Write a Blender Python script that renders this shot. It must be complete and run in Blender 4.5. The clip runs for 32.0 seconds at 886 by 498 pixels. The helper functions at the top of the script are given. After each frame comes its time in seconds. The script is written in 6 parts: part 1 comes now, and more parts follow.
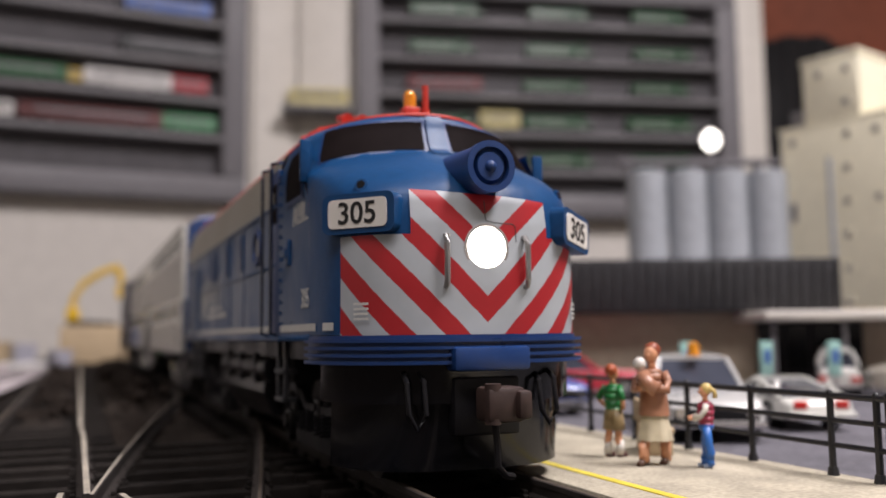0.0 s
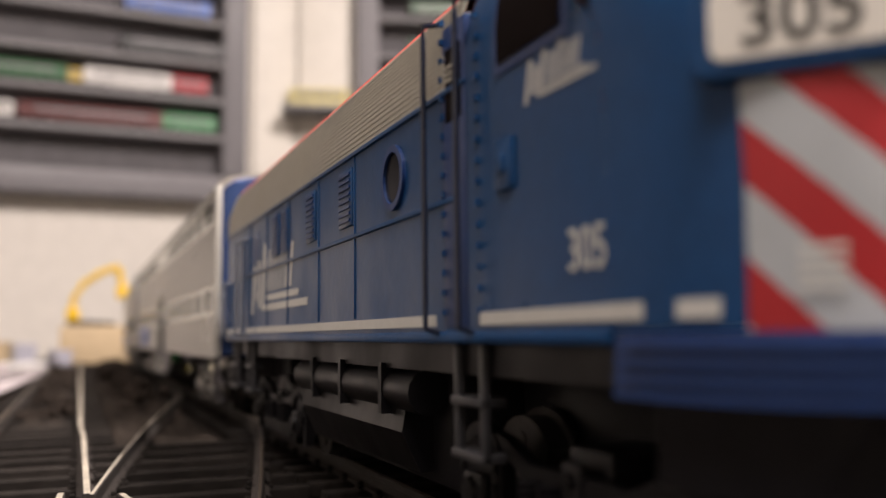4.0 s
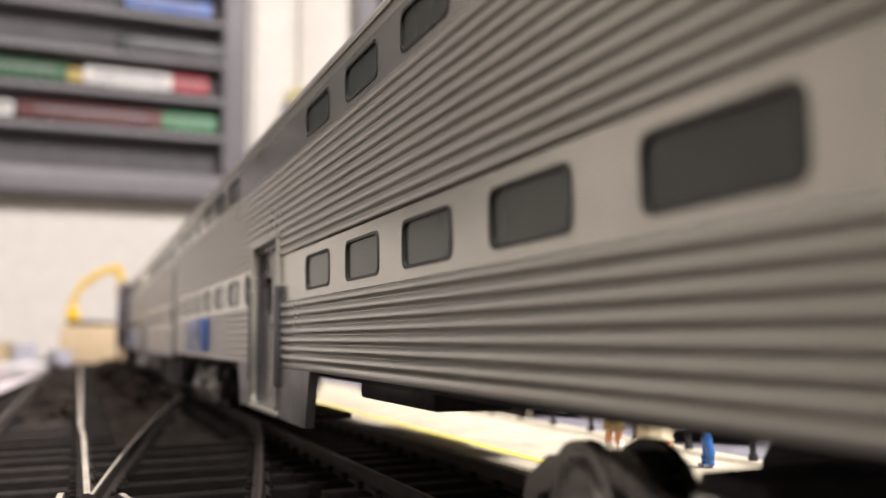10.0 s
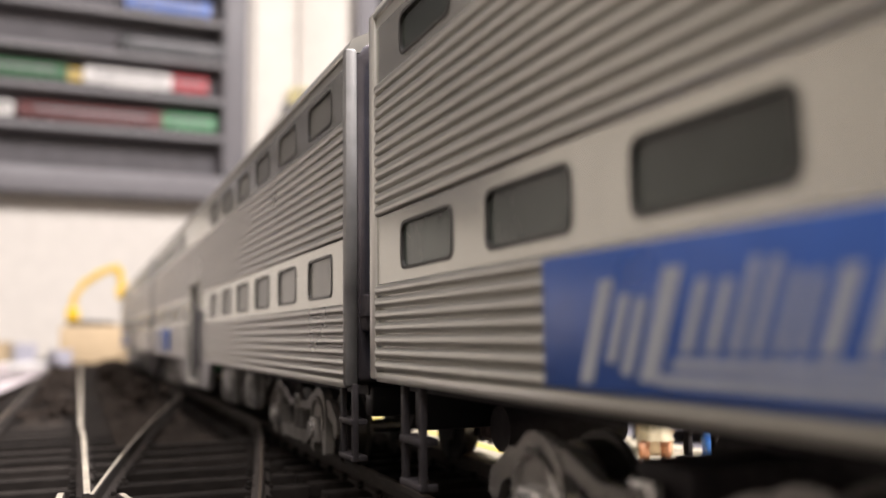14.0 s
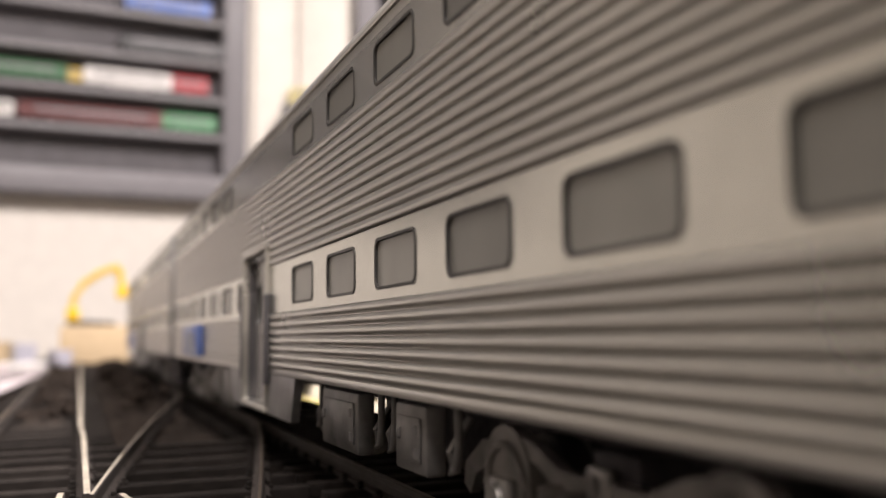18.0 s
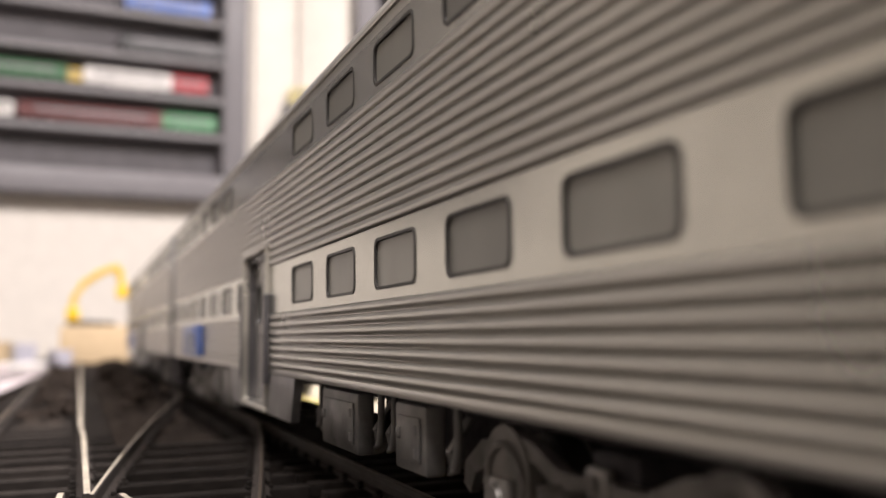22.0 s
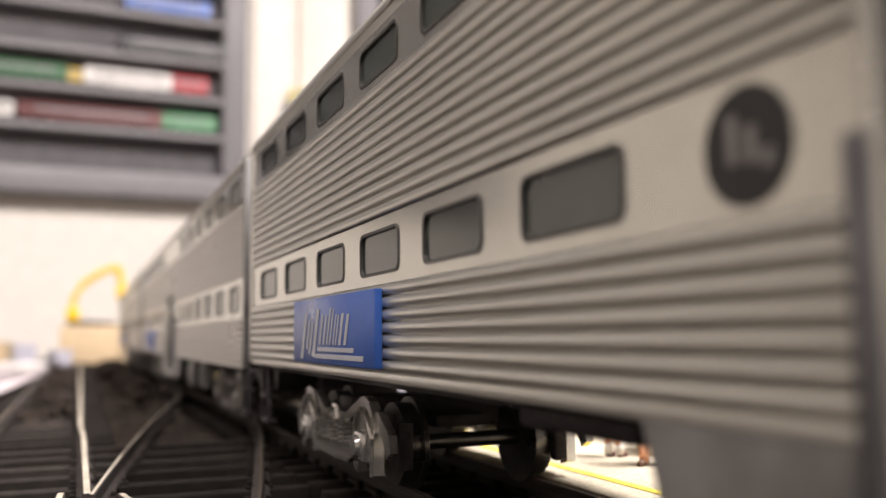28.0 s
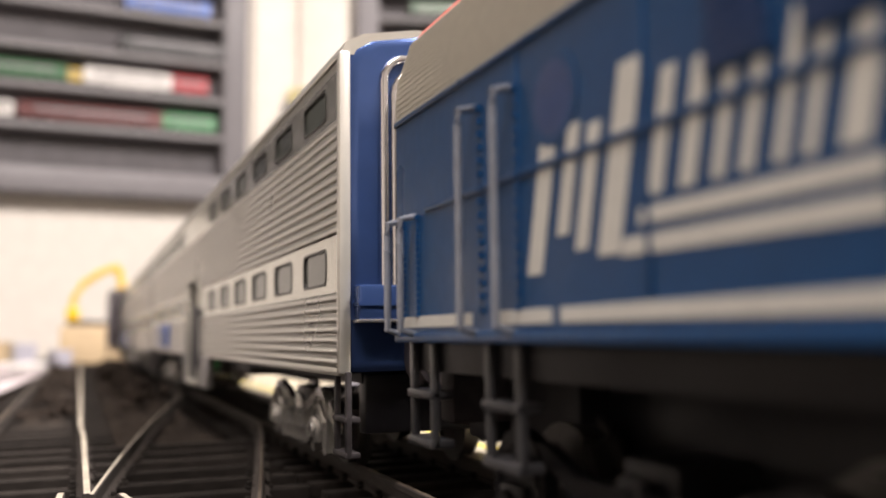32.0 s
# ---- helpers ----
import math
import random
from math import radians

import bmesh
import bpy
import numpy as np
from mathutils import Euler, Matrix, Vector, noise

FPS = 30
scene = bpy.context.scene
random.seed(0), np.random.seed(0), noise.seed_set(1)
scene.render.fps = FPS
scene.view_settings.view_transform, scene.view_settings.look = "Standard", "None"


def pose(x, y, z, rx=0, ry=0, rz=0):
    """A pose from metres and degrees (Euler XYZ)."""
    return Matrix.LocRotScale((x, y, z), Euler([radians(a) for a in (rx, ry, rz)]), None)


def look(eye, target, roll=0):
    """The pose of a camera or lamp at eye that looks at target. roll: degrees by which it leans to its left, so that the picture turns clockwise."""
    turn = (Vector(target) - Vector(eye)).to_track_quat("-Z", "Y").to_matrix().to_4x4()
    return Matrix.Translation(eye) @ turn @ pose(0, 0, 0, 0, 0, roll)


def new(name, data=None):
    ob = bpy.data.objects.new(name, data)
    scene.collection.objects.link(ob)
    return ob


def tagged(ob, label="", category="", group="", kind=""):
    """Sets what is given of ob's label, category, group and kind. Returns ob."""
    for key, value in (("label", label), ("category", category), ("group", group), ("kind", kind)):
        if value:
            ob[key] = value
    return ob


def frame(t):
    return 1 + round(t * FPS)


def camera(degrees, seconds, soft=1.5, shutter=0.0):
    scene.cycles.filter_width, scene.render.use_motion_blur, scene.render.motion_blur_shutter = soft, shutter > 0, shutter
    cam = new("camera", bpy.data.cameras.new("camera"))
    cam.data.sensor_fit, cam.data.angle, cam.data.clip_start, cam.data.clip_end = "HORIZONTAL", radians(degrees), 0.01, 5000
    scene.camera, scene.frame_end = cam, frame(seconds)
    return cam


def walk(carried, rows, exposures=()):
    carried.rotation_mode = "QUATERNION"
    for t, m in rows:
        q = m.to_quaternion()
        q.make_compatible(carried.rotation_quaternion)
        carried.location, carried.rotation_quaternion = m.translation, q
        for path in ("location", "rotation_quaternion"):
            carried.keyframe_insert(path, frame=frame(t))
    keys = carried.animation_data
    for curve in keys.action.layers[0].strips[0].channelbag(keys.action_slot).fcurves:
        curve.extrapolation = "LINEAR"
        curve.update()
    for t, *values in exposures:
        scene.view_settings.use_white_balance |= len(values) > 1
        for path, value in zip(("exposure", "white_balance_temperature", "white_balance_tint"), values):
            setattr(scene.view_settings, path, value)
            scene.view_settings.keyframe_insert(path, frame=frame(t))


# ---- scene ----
# The camera stands still beside a model railway and looks along the passing train.
EYE = (0.0, 0.0, 0.0189)
YAW, PITCH = radians(22.41), radians(5.554)
AIM = (EYE[0] + math.sin(YAW) * math.cos(PITCH), EYE[1] + math.cos(YAW) * math.cos(PITCH), EYE[2] + math.sin(PITCH))
cam = camera(53.4, 32.0, soft=1.4)
cam.data.dof.use_dof = True
cam.data.dof.focus_distance = 0.100
cam.data.dof.aperture_fstop = 22.0
STAND = look(EYE, AIM, -0.68)
walk(cam, [(0.0, STAND), (32.0, STAND)],
     exposures=[(0.0, -1.1, 6300, 15), (2.2, -1.08, 6300, 15), (3.0, -1.12, 6250, 14), (3.3, -0.75, 6500, 15), (3.5, -0.6, 6600, 15), (5.5, 0.2, 7800, 17), (7.0, 0.24, 7600, 16), (9.2, 0.24, 7450, 16), (10.0, -0.1, 6450, 12), (11.0, -0.28, 6400, 12), (12.0, -0.15, 6400, 12), (13.0, 0.04, 6400, 13), (14.5, 0.02, 6500, 12), (17.0, 0.05, 6650, 14), (25.0, 0.08, 6550, 13), (28.0, 0.18, 6600, 13), (29.0, 0.03, 6550, 13), (30.0, -0.32, 6500, 12), (30.7, -0.13, 6350, 12), (31.2, 0.08, 6300, 12), (32.0, 0.14, 6800, 13)])

# ---- light: a room lit by ceiling lamps ----
world = bpy.data.worlds.new("room_dim")
world.use_nodes = True
world.node_tree.nodes["Background"].inputs[0].default_value = (1.0, 0.93, 0.86, 1)
world.node_tree.nodes["Background"].inputs[1].default_value = 0.05
scene.world = world
MM = 0.001


def area_lamp(name, x, y, z, sx, sy, watts, colour):
    la = bpy.data.lights.new(name, "AREA")
    la.shape, la.size, la.size_y, la.energy, la.color = "RECTANGLE", sx, sy, watts, colour
    ob = new(name, la)
    ob.matrix_world = pose(x, y, z)
    return ob


area_lamp("ceiling_lamp_light", 0.66, -0.36, 1.40, 0.30, 0.8, 92.0, (1.0, 0.945, 0.92))
area_lamp("ceiling_lamp_light", -0.36, -0.50, 1.40, 0.9, 0.25, 35.0, (1.0, 0.945, 0.92))

# ---- materials ----
SPEC = "Specular IOR Level"


def mat(name, colour, rough=0.5, metal=0.0, vary=0.12, scale=400.0, bump=0.0, coat=0.0, emit=0.0, rvary=0.15, streak=0.0):
    m = bpy.data.materials.new(name)
    m.use_nodes = True
    nt = m.node_tree
    b = nt.nodes["Principled BSDF"]
    b.inputs["Base Color"].default_value = (*colour, 1)
    b.inputs["Roughness"].default_value = rough
    b.inputs["Metallic"].default_value = metal
    b.inputs["Coat Weight"].default_value = coat
    if emit:
        b.inputs["Emission Color"].default_value = (*colour, 1)
        b.inputs["Emission Strength"].default_value = emit
        return m
    tc = nt.nodes.new("ShaderNodeTexCoord")
    n1 = nt.nodes.new("ShaderNodeTexNoise")
    n1.inputs["Scale"].default_value = scale
    n1.inputs["Detail"].default_value = 6
    n2 = nt.nodes.new("ShaderNodeTexNoise")
    n2.inputs["Scale"].default_value = scale * 0.09
    n2.inputs["Detail"].default_value = 3
    if streak:
        n1.inputs["Detail"].default_value = 2
        mp = nt.nodes.new("ShaderNodeMapping")
        mp.inputs["Scale"].default_value = (1.0, streak, 1.0)
        nt.links.new(tc.outputs["Object"], mp.inputs["Vector"])
        nt.links.new(mp.outputs[0], n1.inputs["Vector"])
    else:
        nt.links.new(tc.outputs["Object"], n1.inputs["Vector"])
    nt.links.new(tc.outputs["Object"], n2.inputs["Vector"])
    mx = nt.nodes.new("ShaderNodeMath")
    mx.operation = "MULTIPLY_ADD"
    mx.inputs[1].default_value = 0.5
    nt.links.new(n1.outputs["Fac"], mx.inputs[0])
    half = nt.nodes.new("ShaderNodeMath")
    half.operation = "MULTIPLY"
    half.inputs[1].default_value = 0.5
    nt.links.new(n2.outputs["Fac"], half.inputs[0])
    nt.links.new(half.outputs[0], mx.inputs[2])
    ramp = nt.nodes.new("ShaderNodeValToRGB")
    lo, hi = [max(c * (1 - 2 * vary), 0) for c in colour], [min(c * (1 + 2 * vary), 1) for c in colour]
    ramp.color_ramp.elements[0].position, ramp.color_ramp.elements[1].position = 0.3, 0.7
    ramp.color_ramp.elements[0].color, ramp.color_ramp.elements[1].color = (*lo, 1), (*hi, 1)
    nt.links.new(mx.outputs[0], ramp.inputs[0])
    nt.links.new(ramp.outputs[0], b.inputs["Base Color"])
    mr = nt.nodes.new("ShaderNodeMapRange")
    mr.inputs["To Min"].default_value, mr.inputs["To Max"].default_value = max(rough - rvary, 0.03), min(rough + rvary, 1)
    mr.inputs["From Min"].default_value, mr.inputs["From Max"].default_value = 0.3, 0.7
    nt.links.new(n2.outputs["Fac"], mr.inputs["Value"])
    nt.links.new(mr.outputs[0], b.inputs["Roughness"])
    if bump:
        bp = nt.nodes.new("ShaderNodeBump")
        bp.inputs["Strength"].default_value = bump
        bp.inputs["Distance"].default_value = 0.25 / scale
        nt.links.new(n1.outputs["Fac"], bp.inputs["Height"])
        nt.links.new(bp.outputs[0], b.inputs["Normal"])
    return m


M_BLUE = mat("loco_blue_paint", (0.008, 0.052, 0.150), 0.36, vary=0.07, scale=900, bump=0.10, rvary=0.1)
M_BLUE_DK = mat("pilot_blue_paint", (0.008, 0.036, 0.14), 0.42, vary=0.08, scale=900, bump=0.04)
M_RED = mat("roof_red_paint", (0.52, 0.045, 0.03), 0.45, vary=0.08, scale=900, bump=0.05)
M_CREAM = mat("cream_panel", (0.45, 0.425, 0.36), 0.5, vary=0.05, scale=800, bump=0.04)
M_WHITE = mat("white_lettering", (0.58, 0.575, 0.54), 0.5, vary=0.04, scale=900)
M_BLACK = mat("black_plastic", (0.007, 0.0065, 0.008), 0.45, vary=0.2, scale=700, bump=0.06)
M_PILOT = mat("glossy_black_pilot", (0.005, 0.0052, 0.007), 0.14, vary=0.3, scale=650, bump=0.05, rvary=0.06)
M_NAVY = mat("navy_black_grab_iron", (0.010, 0.014, 0.03), 0.3, vary=0.15)
M_DARK = mat("dark_underframe", (0.038, 0.034, 0.036), 0.55, vary=0.25, scale=700, bump=0.08)
M_TEXT = mat("black_lettering", (0.01, 0.01, 0.01), 0.5, vary=0.05)
M_BOARD = mat("number_board_white", (0.75, 0.72, 0.66), 0.4, vary=0.03)
M_GLASS = mat("dark_window_glass", (0.012, 0.012, 0.013), 0.12, vary=0.2, scale=200, rvary=0.05)
M_SCREEN = mat("dark_windscreen", (0.010, 0.007, 0.007), 0.6, vary=0.3, scale=150, rvary=0.06)
M_BLUE.node_tree.nodes["Principled BSDF"].inputs[SPEC].default_value = 0.22
M_GLASS.node_tree.nodes["Principled BSDF"].inputs[SPEC].default_value = 0.22
M_SCREEN.node_tree.nodes["Principled BSDF"].inputs[SPEC].default_value = 0.02
M_CLEAR = bpy.data.materials.new("clear_door_glass")
M_CLEAR.use_nodes = True
M_CLEAR.node_tree.nodes["Principled BSDF"].inputs["Transmission Weight"].default_value = 1.0
M_CLEAR.node_tree.nodes["Principled BSDF"].inputs["Roughness"].default_value = 0.02
M_CLEAR.node_tree.nodes["Principled BSDF"].inputs["IOR"].default_value = 1.3
M_CLEAR.node_tree.nodes["Principled BSDF"].inputs["Base Color"].default_value = (0.22, 0.25, 0.24, 1)
M_SEAT = mat("green_seat_plastic", (0.012, 0.22, 0.06), 0.35, vary=0.15, scale=400)
M_PANE = mat("smoked_coach_glass", (0.034, 0.041, 0.034), 0.2, vary=0.2, scale=120, rvary=0.08)
M_PANE2 = mat("grey_coach_glass", (0.17, 0.165, 0.145), 0.3, vary=0.14, scale=120, rvary=0.08)
M_GASKET = mat("window_gasket", (0.035, 0.033, 0.03), 0.5, vary=0.2)
M_SILVER = mat("silver_coach_paint", (0.56, 0.555, 0.51), 0.30, metal=0.8, vary=0.03, scale=500, streak=0.03, rvary=0.03)
M_SILVER2 = mat("weathered_silver_paint", (0.50, 0.492, 0.455), 0.30, metal=0.8, vary=0.04, scale=500, streak=0.03, rvary=0.03)
M_BAND = mat("silver_window_band", (0.53, 0.524, 0.478), 0.2, metal=0.8, vary=0.05, scale=300, rvary=0.04)
M_DOOR = mat("worn_silver_door", (0.40, 0.39, 0.38), 0.3, metal=0.65, vary=0.28, scale=150, bump=0.05, rvary=0.12)
M_SKIRT = mat("weathered_step_skirt", (0.20, 0.195, 0.19), 0.4, metal=0.4, vary=0.3, scale=220, bump=0.08)
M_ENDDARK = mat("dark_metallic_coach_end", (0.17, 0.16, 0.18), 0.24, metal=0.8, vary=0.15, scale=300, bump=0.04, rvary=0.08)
M_BELLOWS = mat("purple_grey_bellows", (0.12, 0.105, 0.11), 0.34, metal=0.6, vary=0.15, scale=300)
M_STEP = mat("grey_step_frame", (0.045, 0.045, 0.05), 0.4, metal=0.2, vary=0.2, scale=500)
M_CHROME = mat("chrome_trim", (0.62, 0.60, 0.60), 0.16, metal=0.9, vary=0.06, scale=300, rvary=0.08)
# Blues of the chrome coach end: the locomotive's reflection is put into their colour.
M_COACHBLUE = mat("end_door_mirrored_blue", (0.03, 0.08, 0.26), 0.22, metal=0.2, vary=0.1, scale=500, coat=0.5)
M_END = mat("chrome_end_mirrored_blue", (0.042, 0.08, 0.215), 0.17, metal=0.55, vary=0.10, scale=200, bump=0.03, rvary=0.05)
M_POST = mat("pale_silver_post", (0.62, 0.605, 0.56), 0.32, metal=0.6, vary=0.05, scale=300, rvary=0.05)
M_TRUCK2 = mat("weathered_truck_frame", (0.19, 0.18, 0.17), 0.4, metal=0.4, vary=0.45, scale=240, bump=0.2)
M_TRUCK = mat("silver_truck_frame", (0.50, 0.49, 0.475), 0.18, metal=0.72, vary=0.15, scale=500, bump=0.12)
M_WHEEL = mat("wheel_steel", (0.10, 0.095, 0.09), 0.35, metal=0.8, vary=0.2, scale=500)
M_PLATE = mat("blue_name_plate", (0.025, 0.085, 0.33), 0.35, vary=0.06, scale=600)
M_AMBER = mat("amber_beacon_lens", (0.75, 0.28, 0.015), 0.15, vary=0.1, scale=700, coat=0.5)
M_LIGHT = mat("headlight_glow", (1.0, 0.93, 0.80), emit=14.0)
M_COUPLER = mat("rusty_coupler", (0.036, 0.019, 0.015), 0.55, vary=0.25, scale=900, bump=0.1)
M_WIRE = mat("steel_grab_iron", (0.35, 0.34, 0.33), 0.35, metal=0.7, vary=0.1)
M_IRON = mat("blue_grey_grab_iron", (0.22, 0.24, 0.29), 0.3, metal=0.3, vary=0.15)
M_RAIL = mat("rail_side_rust", (0.024, 0.018, 0.015), 0.75, metal=0.0, vary=0.25, scale=500, bump=0.1)
M_RAILTOP = mat("polished_rail_head", (0.62, 0.56, 0.46), 0.38, metal=0.55, vary=0.2, scale=300)
M_RAILHALF = mat("half_dull_rail_head", (0.24, 0.21, 0.17), 0.45, metal=0.5, vary=0.3, scale=300)
M_RAILMAIN = mat("dull_rail_head", (0.085, 0.066, 0.05), 0.5, metal=0.4, vary=0.25, scale=300)
M_MARK = mat("pale_plate_marks", (0.36, 0.38, 0.42), 0.5, vary=0.05, scale=900)
M_TIE = mat("dark_brown_tie", (0.016, 0.0135, 0.012), 0.62, vary=0.3, scale=600, bump=0.25)
M_BALLAST = mat("dark_ballast", (0.019, 0.015, 0.013), 0.9, vary=0.5, scale=900, bump=0.9)
M_SHRUB = mat("dark_ground_foam", (0.022, 0.017, 0.014), 0.95, vary=0.45, scale=500, bump=0.8)
M_SHRUB.node_tree.nodes["Principled BSDF"].inputs[SPEC].default_value = 0.05
M_DIRT = mat("brown_dirt_ballast", (0.024, 0.0185, 0.015), 0.95, vary=0.5, scale=350, bump=0.8)
M_DIRT.node_tree.nodes["Principled BSDF"].inputs[SPEC].default_value = 0.1
M_PLATFORM = mat("beige_platform_concrete", (0.37, 0.33, 0.25), 0.85, vary=0.2, scale=1500, bump=0.6)
M_YELLOW = mat("yellow_platform_line", (0.72, 0.58, 0.06), 0.6, vary=0.08)
M_ASPHALT = mat("grey_asphalt", (0.13, 0.125, 0.14), 0.85, vary=0.2, scale=800, bump=0.3)
M_JAMB = mat("dark_door_jamb", (0.11, 0.106, 0.112), 0.38, metal=0.3, vary=0.15, scale=400, bump=0.05)
M_BOX = mat("dusty_grey_box_paint", (0.11, 0.105, 0.10), 0.5, metal=0.1, vary=0.42, scale=260, bump=0.2)
M_FENCE = mat("black_fence_paint", (0.012, 0.012, 0.014), 0.4, vary=0.2)
M_WALL = mat("cream_room_wall", (0.66, 0.622, 0.572), 0.85, vary=0.04, scale=60, bump=0.05)
M_TRIM = mat("white_wall_trim", (0.66, 0.62, 0.56), 0.6, vary=0.04, scale=60)
M_CASE = mat("grey_case_frame", (0.17, 0.162, 0.172), 0.55, vary=0.08, scale=60)
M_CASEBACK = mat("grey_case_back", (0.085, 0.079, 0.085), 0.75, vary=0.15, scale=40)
M_SHELF = mat("grey_shelf", (0.19, 0.183, 0.19), 0.6, vary=0.1, scale=60)
M_BROWNWALL = mat("rust_brown_wall", (0.22, 0.065, 0.035), 0.8, vary=0.1, scale=40)
M_SILO = mat("grey_silo_plastic", (0.36, 0.38, 0.41), 0.55, vary=0.08, scale=150, bump=0.05)
M_TOWER = mat("cream_tower_plastic", (0.80, 0.75, 0.58), 0.6, vary=0.05, scale=150, bump=0.05)
M_ROOFDK = mat("dark_station_roof", (0.022, 0.021, 0.023), 0.75, vary=0.25, scale=300, bump=0.15)
M_STATION = mat("tan_station_wall", (0.37, 0.30, 0.22), 0.75, vary=0.1, scale=300, bump=0.1)
M_EXC = mat("yellow_crane_paint", (0.72, 0.45, 0.02), 0.45, vary=0.1, scale=300)
M_CARD = mat("tan_card_block", (0.50, 0.38, 0.24), 0.85, vary=0.08, scale=200)
M_FLOOR = mat("brown_carpet_floor", (0.12, 0.10, 0.08), 0.9, vary=0.2, scale=40)
M_CEIL = mat("white_ceiling", (0.7, 0.68, 0.62), 0.9, vary=0.03, scale=30)


def varied(m, lo, hi):
    """Lets each object that wears m be a little lighter or darker."""
    nt = m.node_tree
    b = nt.nodes["Principled BSDF"]
    src = b.inputs["Base Color"].links[0].from_socket
    info, rng, hsv = nt.nodes.new("ShaderNodeObjectInfo"), nt.nodes.new("ShaderNodeMapRange"), nt.nodes.new("ShaderNodeHueSaturation")
    rng.inputs["To Min"].default_value, rng.inputs["To Max"].default_value = lo, hi
    nt.links.new(info.outputs["Random"], rng.inputs["Value"])
    nt.links.new(rng.outputs[0], hsv.inputs["Value"])
    nt.links.new(src, hsv.inputs["Color"])
    nt.links.new(hsv.outputs[0], b.inputs["Base Color"])


varied(M_PANE, 0.6, 2.0)
varied(M_PANE2, 0.75, 1.25)
varied(M_TIE, 0.6, 1.5)
M_BLACK.node_tree.nodes["Principled BSDF"].inputs[SPEC].default_value = 0.25
for m in (M_BALLAST, M_TIE, M_ASPHALT, M_DARK):
    m.node_tree.nodes["Principled BSDF"].inputs[SPEC].default_value = 0.08


# ---- mesh building ----
class Shape:
    def __init__(self):
        self.v, self.f = [], []

    def add(self, verts, faces):
        k = len(self.v)
        self.v += [tuple(p) for p in verts]
        self.f += [tuple(i + k for i in q) for q in faces]
        return self

    def box(self, x0, x1, y0, y1, z0, z1, c=0.0):
        """Box in mm, with chamfered edges of width c."""
        if c <= 0:
            v = [(x, y, z) for z in (z0, z1) for y in (y0, y1) for x in (x0, x1)]
            return self.add(v, [(0, 2, 3, 1), (4, 5, 7, 6), (0, 1, 5, 4), (2, 6, 7, 3), (0, 4, 6, 2), (1, 3, 7, 5)])
        bm = bmesh.new()
        bmesh.ops.create_cube(bm, size=1)
        for p in bm.verts:
            p.co = Vector(((x0 + x1) / 2 + p.co.x * (x1 - x0), (y0 + y1) / 2 + p.co.y * (y1 - y0), (z0 + z1) / 2 + p.co.z * (z1 - z0)))
        c = min(c, 0.45 * min(abs(x1 - x0), abs(y1 - y0), abs(z1 - z0)))
        bmesh.ops.bevel(bm, geom=bm.edges[:], offset=c, segments=2, affect="EDGES", profile=0.5)
        bm.verts.index_update()
        self.add([p.co[:] for p in bm.verts], [[p.index for p in q.verts] for q in bm.faces])
        bm.free()
        return self

    def prism(self, pts, y0, y1, axis="y", closed=True, caps=True):
        """Profile extruded along an axis. y: pts are (x, z); x: (y, z); z: (x, y)."""
        put = {"y": lambda a, b, t: (a, t, b), "x": lambda a, b, t: (t, a, b), "z": lambda a, b, t: (a, b, t)}[axis]
        n = len(pts)
        v = [put(a, b, y0) for a, b in pts] + [put(a, b, y1) for a, b in pts]
        f = [(i, (i + 1) % n, n + (i + 1) % n, n + i) for i in range(n if closed else n - 1)]
        if closed and caps:
            f += [tuple(range(n))[::-1], tuple(range(n, 2 * n))]
        return self.add(v, f)

    def cyl(self, p, q, r0, r1=None, n=12, caps=True):
        p, q = Vector(p), Vector(q)
        r1 = r0 if r1 is None else r1
        d = (q - p).normalized()
        a = d.orthogonal().normalized()
        b = d.cross(a)
        v = [(p + (a * math.cos(t) + b * math.sin(t)) * r0)[:] for t in (2 * math.pi * i / n for i in range(n))]
        v += [(q + (a * math.cos(t) + b * math.sin(t)) * r1)[:] for t in (2 * math.pi * i / n for i in range(n))]
        f = [(i, (i + 1) % n, n + (i + 1) % n, n + i) for i in range(n)]
        if caps:
            f += [tuple(range(n))[::-1], tuple(range(n, 2 * n))]
        return self.add(v, f)

    def tube(self, pts, r, n=8):
        pts = [Vector(p) for p in pts]
        rings = []
        for i, p in enumerate(pts):
            d = (pts[min(i + 1, len(pts) - 1)] - pts[max(i - 1, 0)]).normalized()
            a = d.cross(Vector((0.31, 0.17, 0.93))).normalized()
            b = d.cross(a)
            rings.append([(p + (a * math.cos(t) + b * math.sin(t)) * r)[:] for t in (2 * math.pi * k / n for k in range(n))])
        v = [p for ring in rings for p in ring]
        f = [(i * n + k, i * n + (k + 1) % n, (i + 1) * n + (k + 1) % n, (i + 1) * n + k) for i in range(len(pts) - 1) for k in range(n)]
        f += [tuple(range(n))[::-1], tuple(range(len(v) - n, len(v)))]
        return self.add(v, f)

    def ball(self, c, r, n=14, m=8, sz=1.0):
        v, f = [], []
        for j in range(m + 1):
            a = math.pi * j / m
            for i in range(n):
                t = 2 * math.pi * i / n
                v.append((c[0] + r * math.sin(a) * math.cos(t), c[1] + r * math.sin(a) * math.sin(t), c[2] + r * sz * math.cos(a)))
        for j in range(m):
            for i in range(n):
                f.append((j * n + i, (j + 1) * n + i, (j + 1) * n + (i + 1) % n, j * n + (i + 1) % n))
        return self.add(v, f)

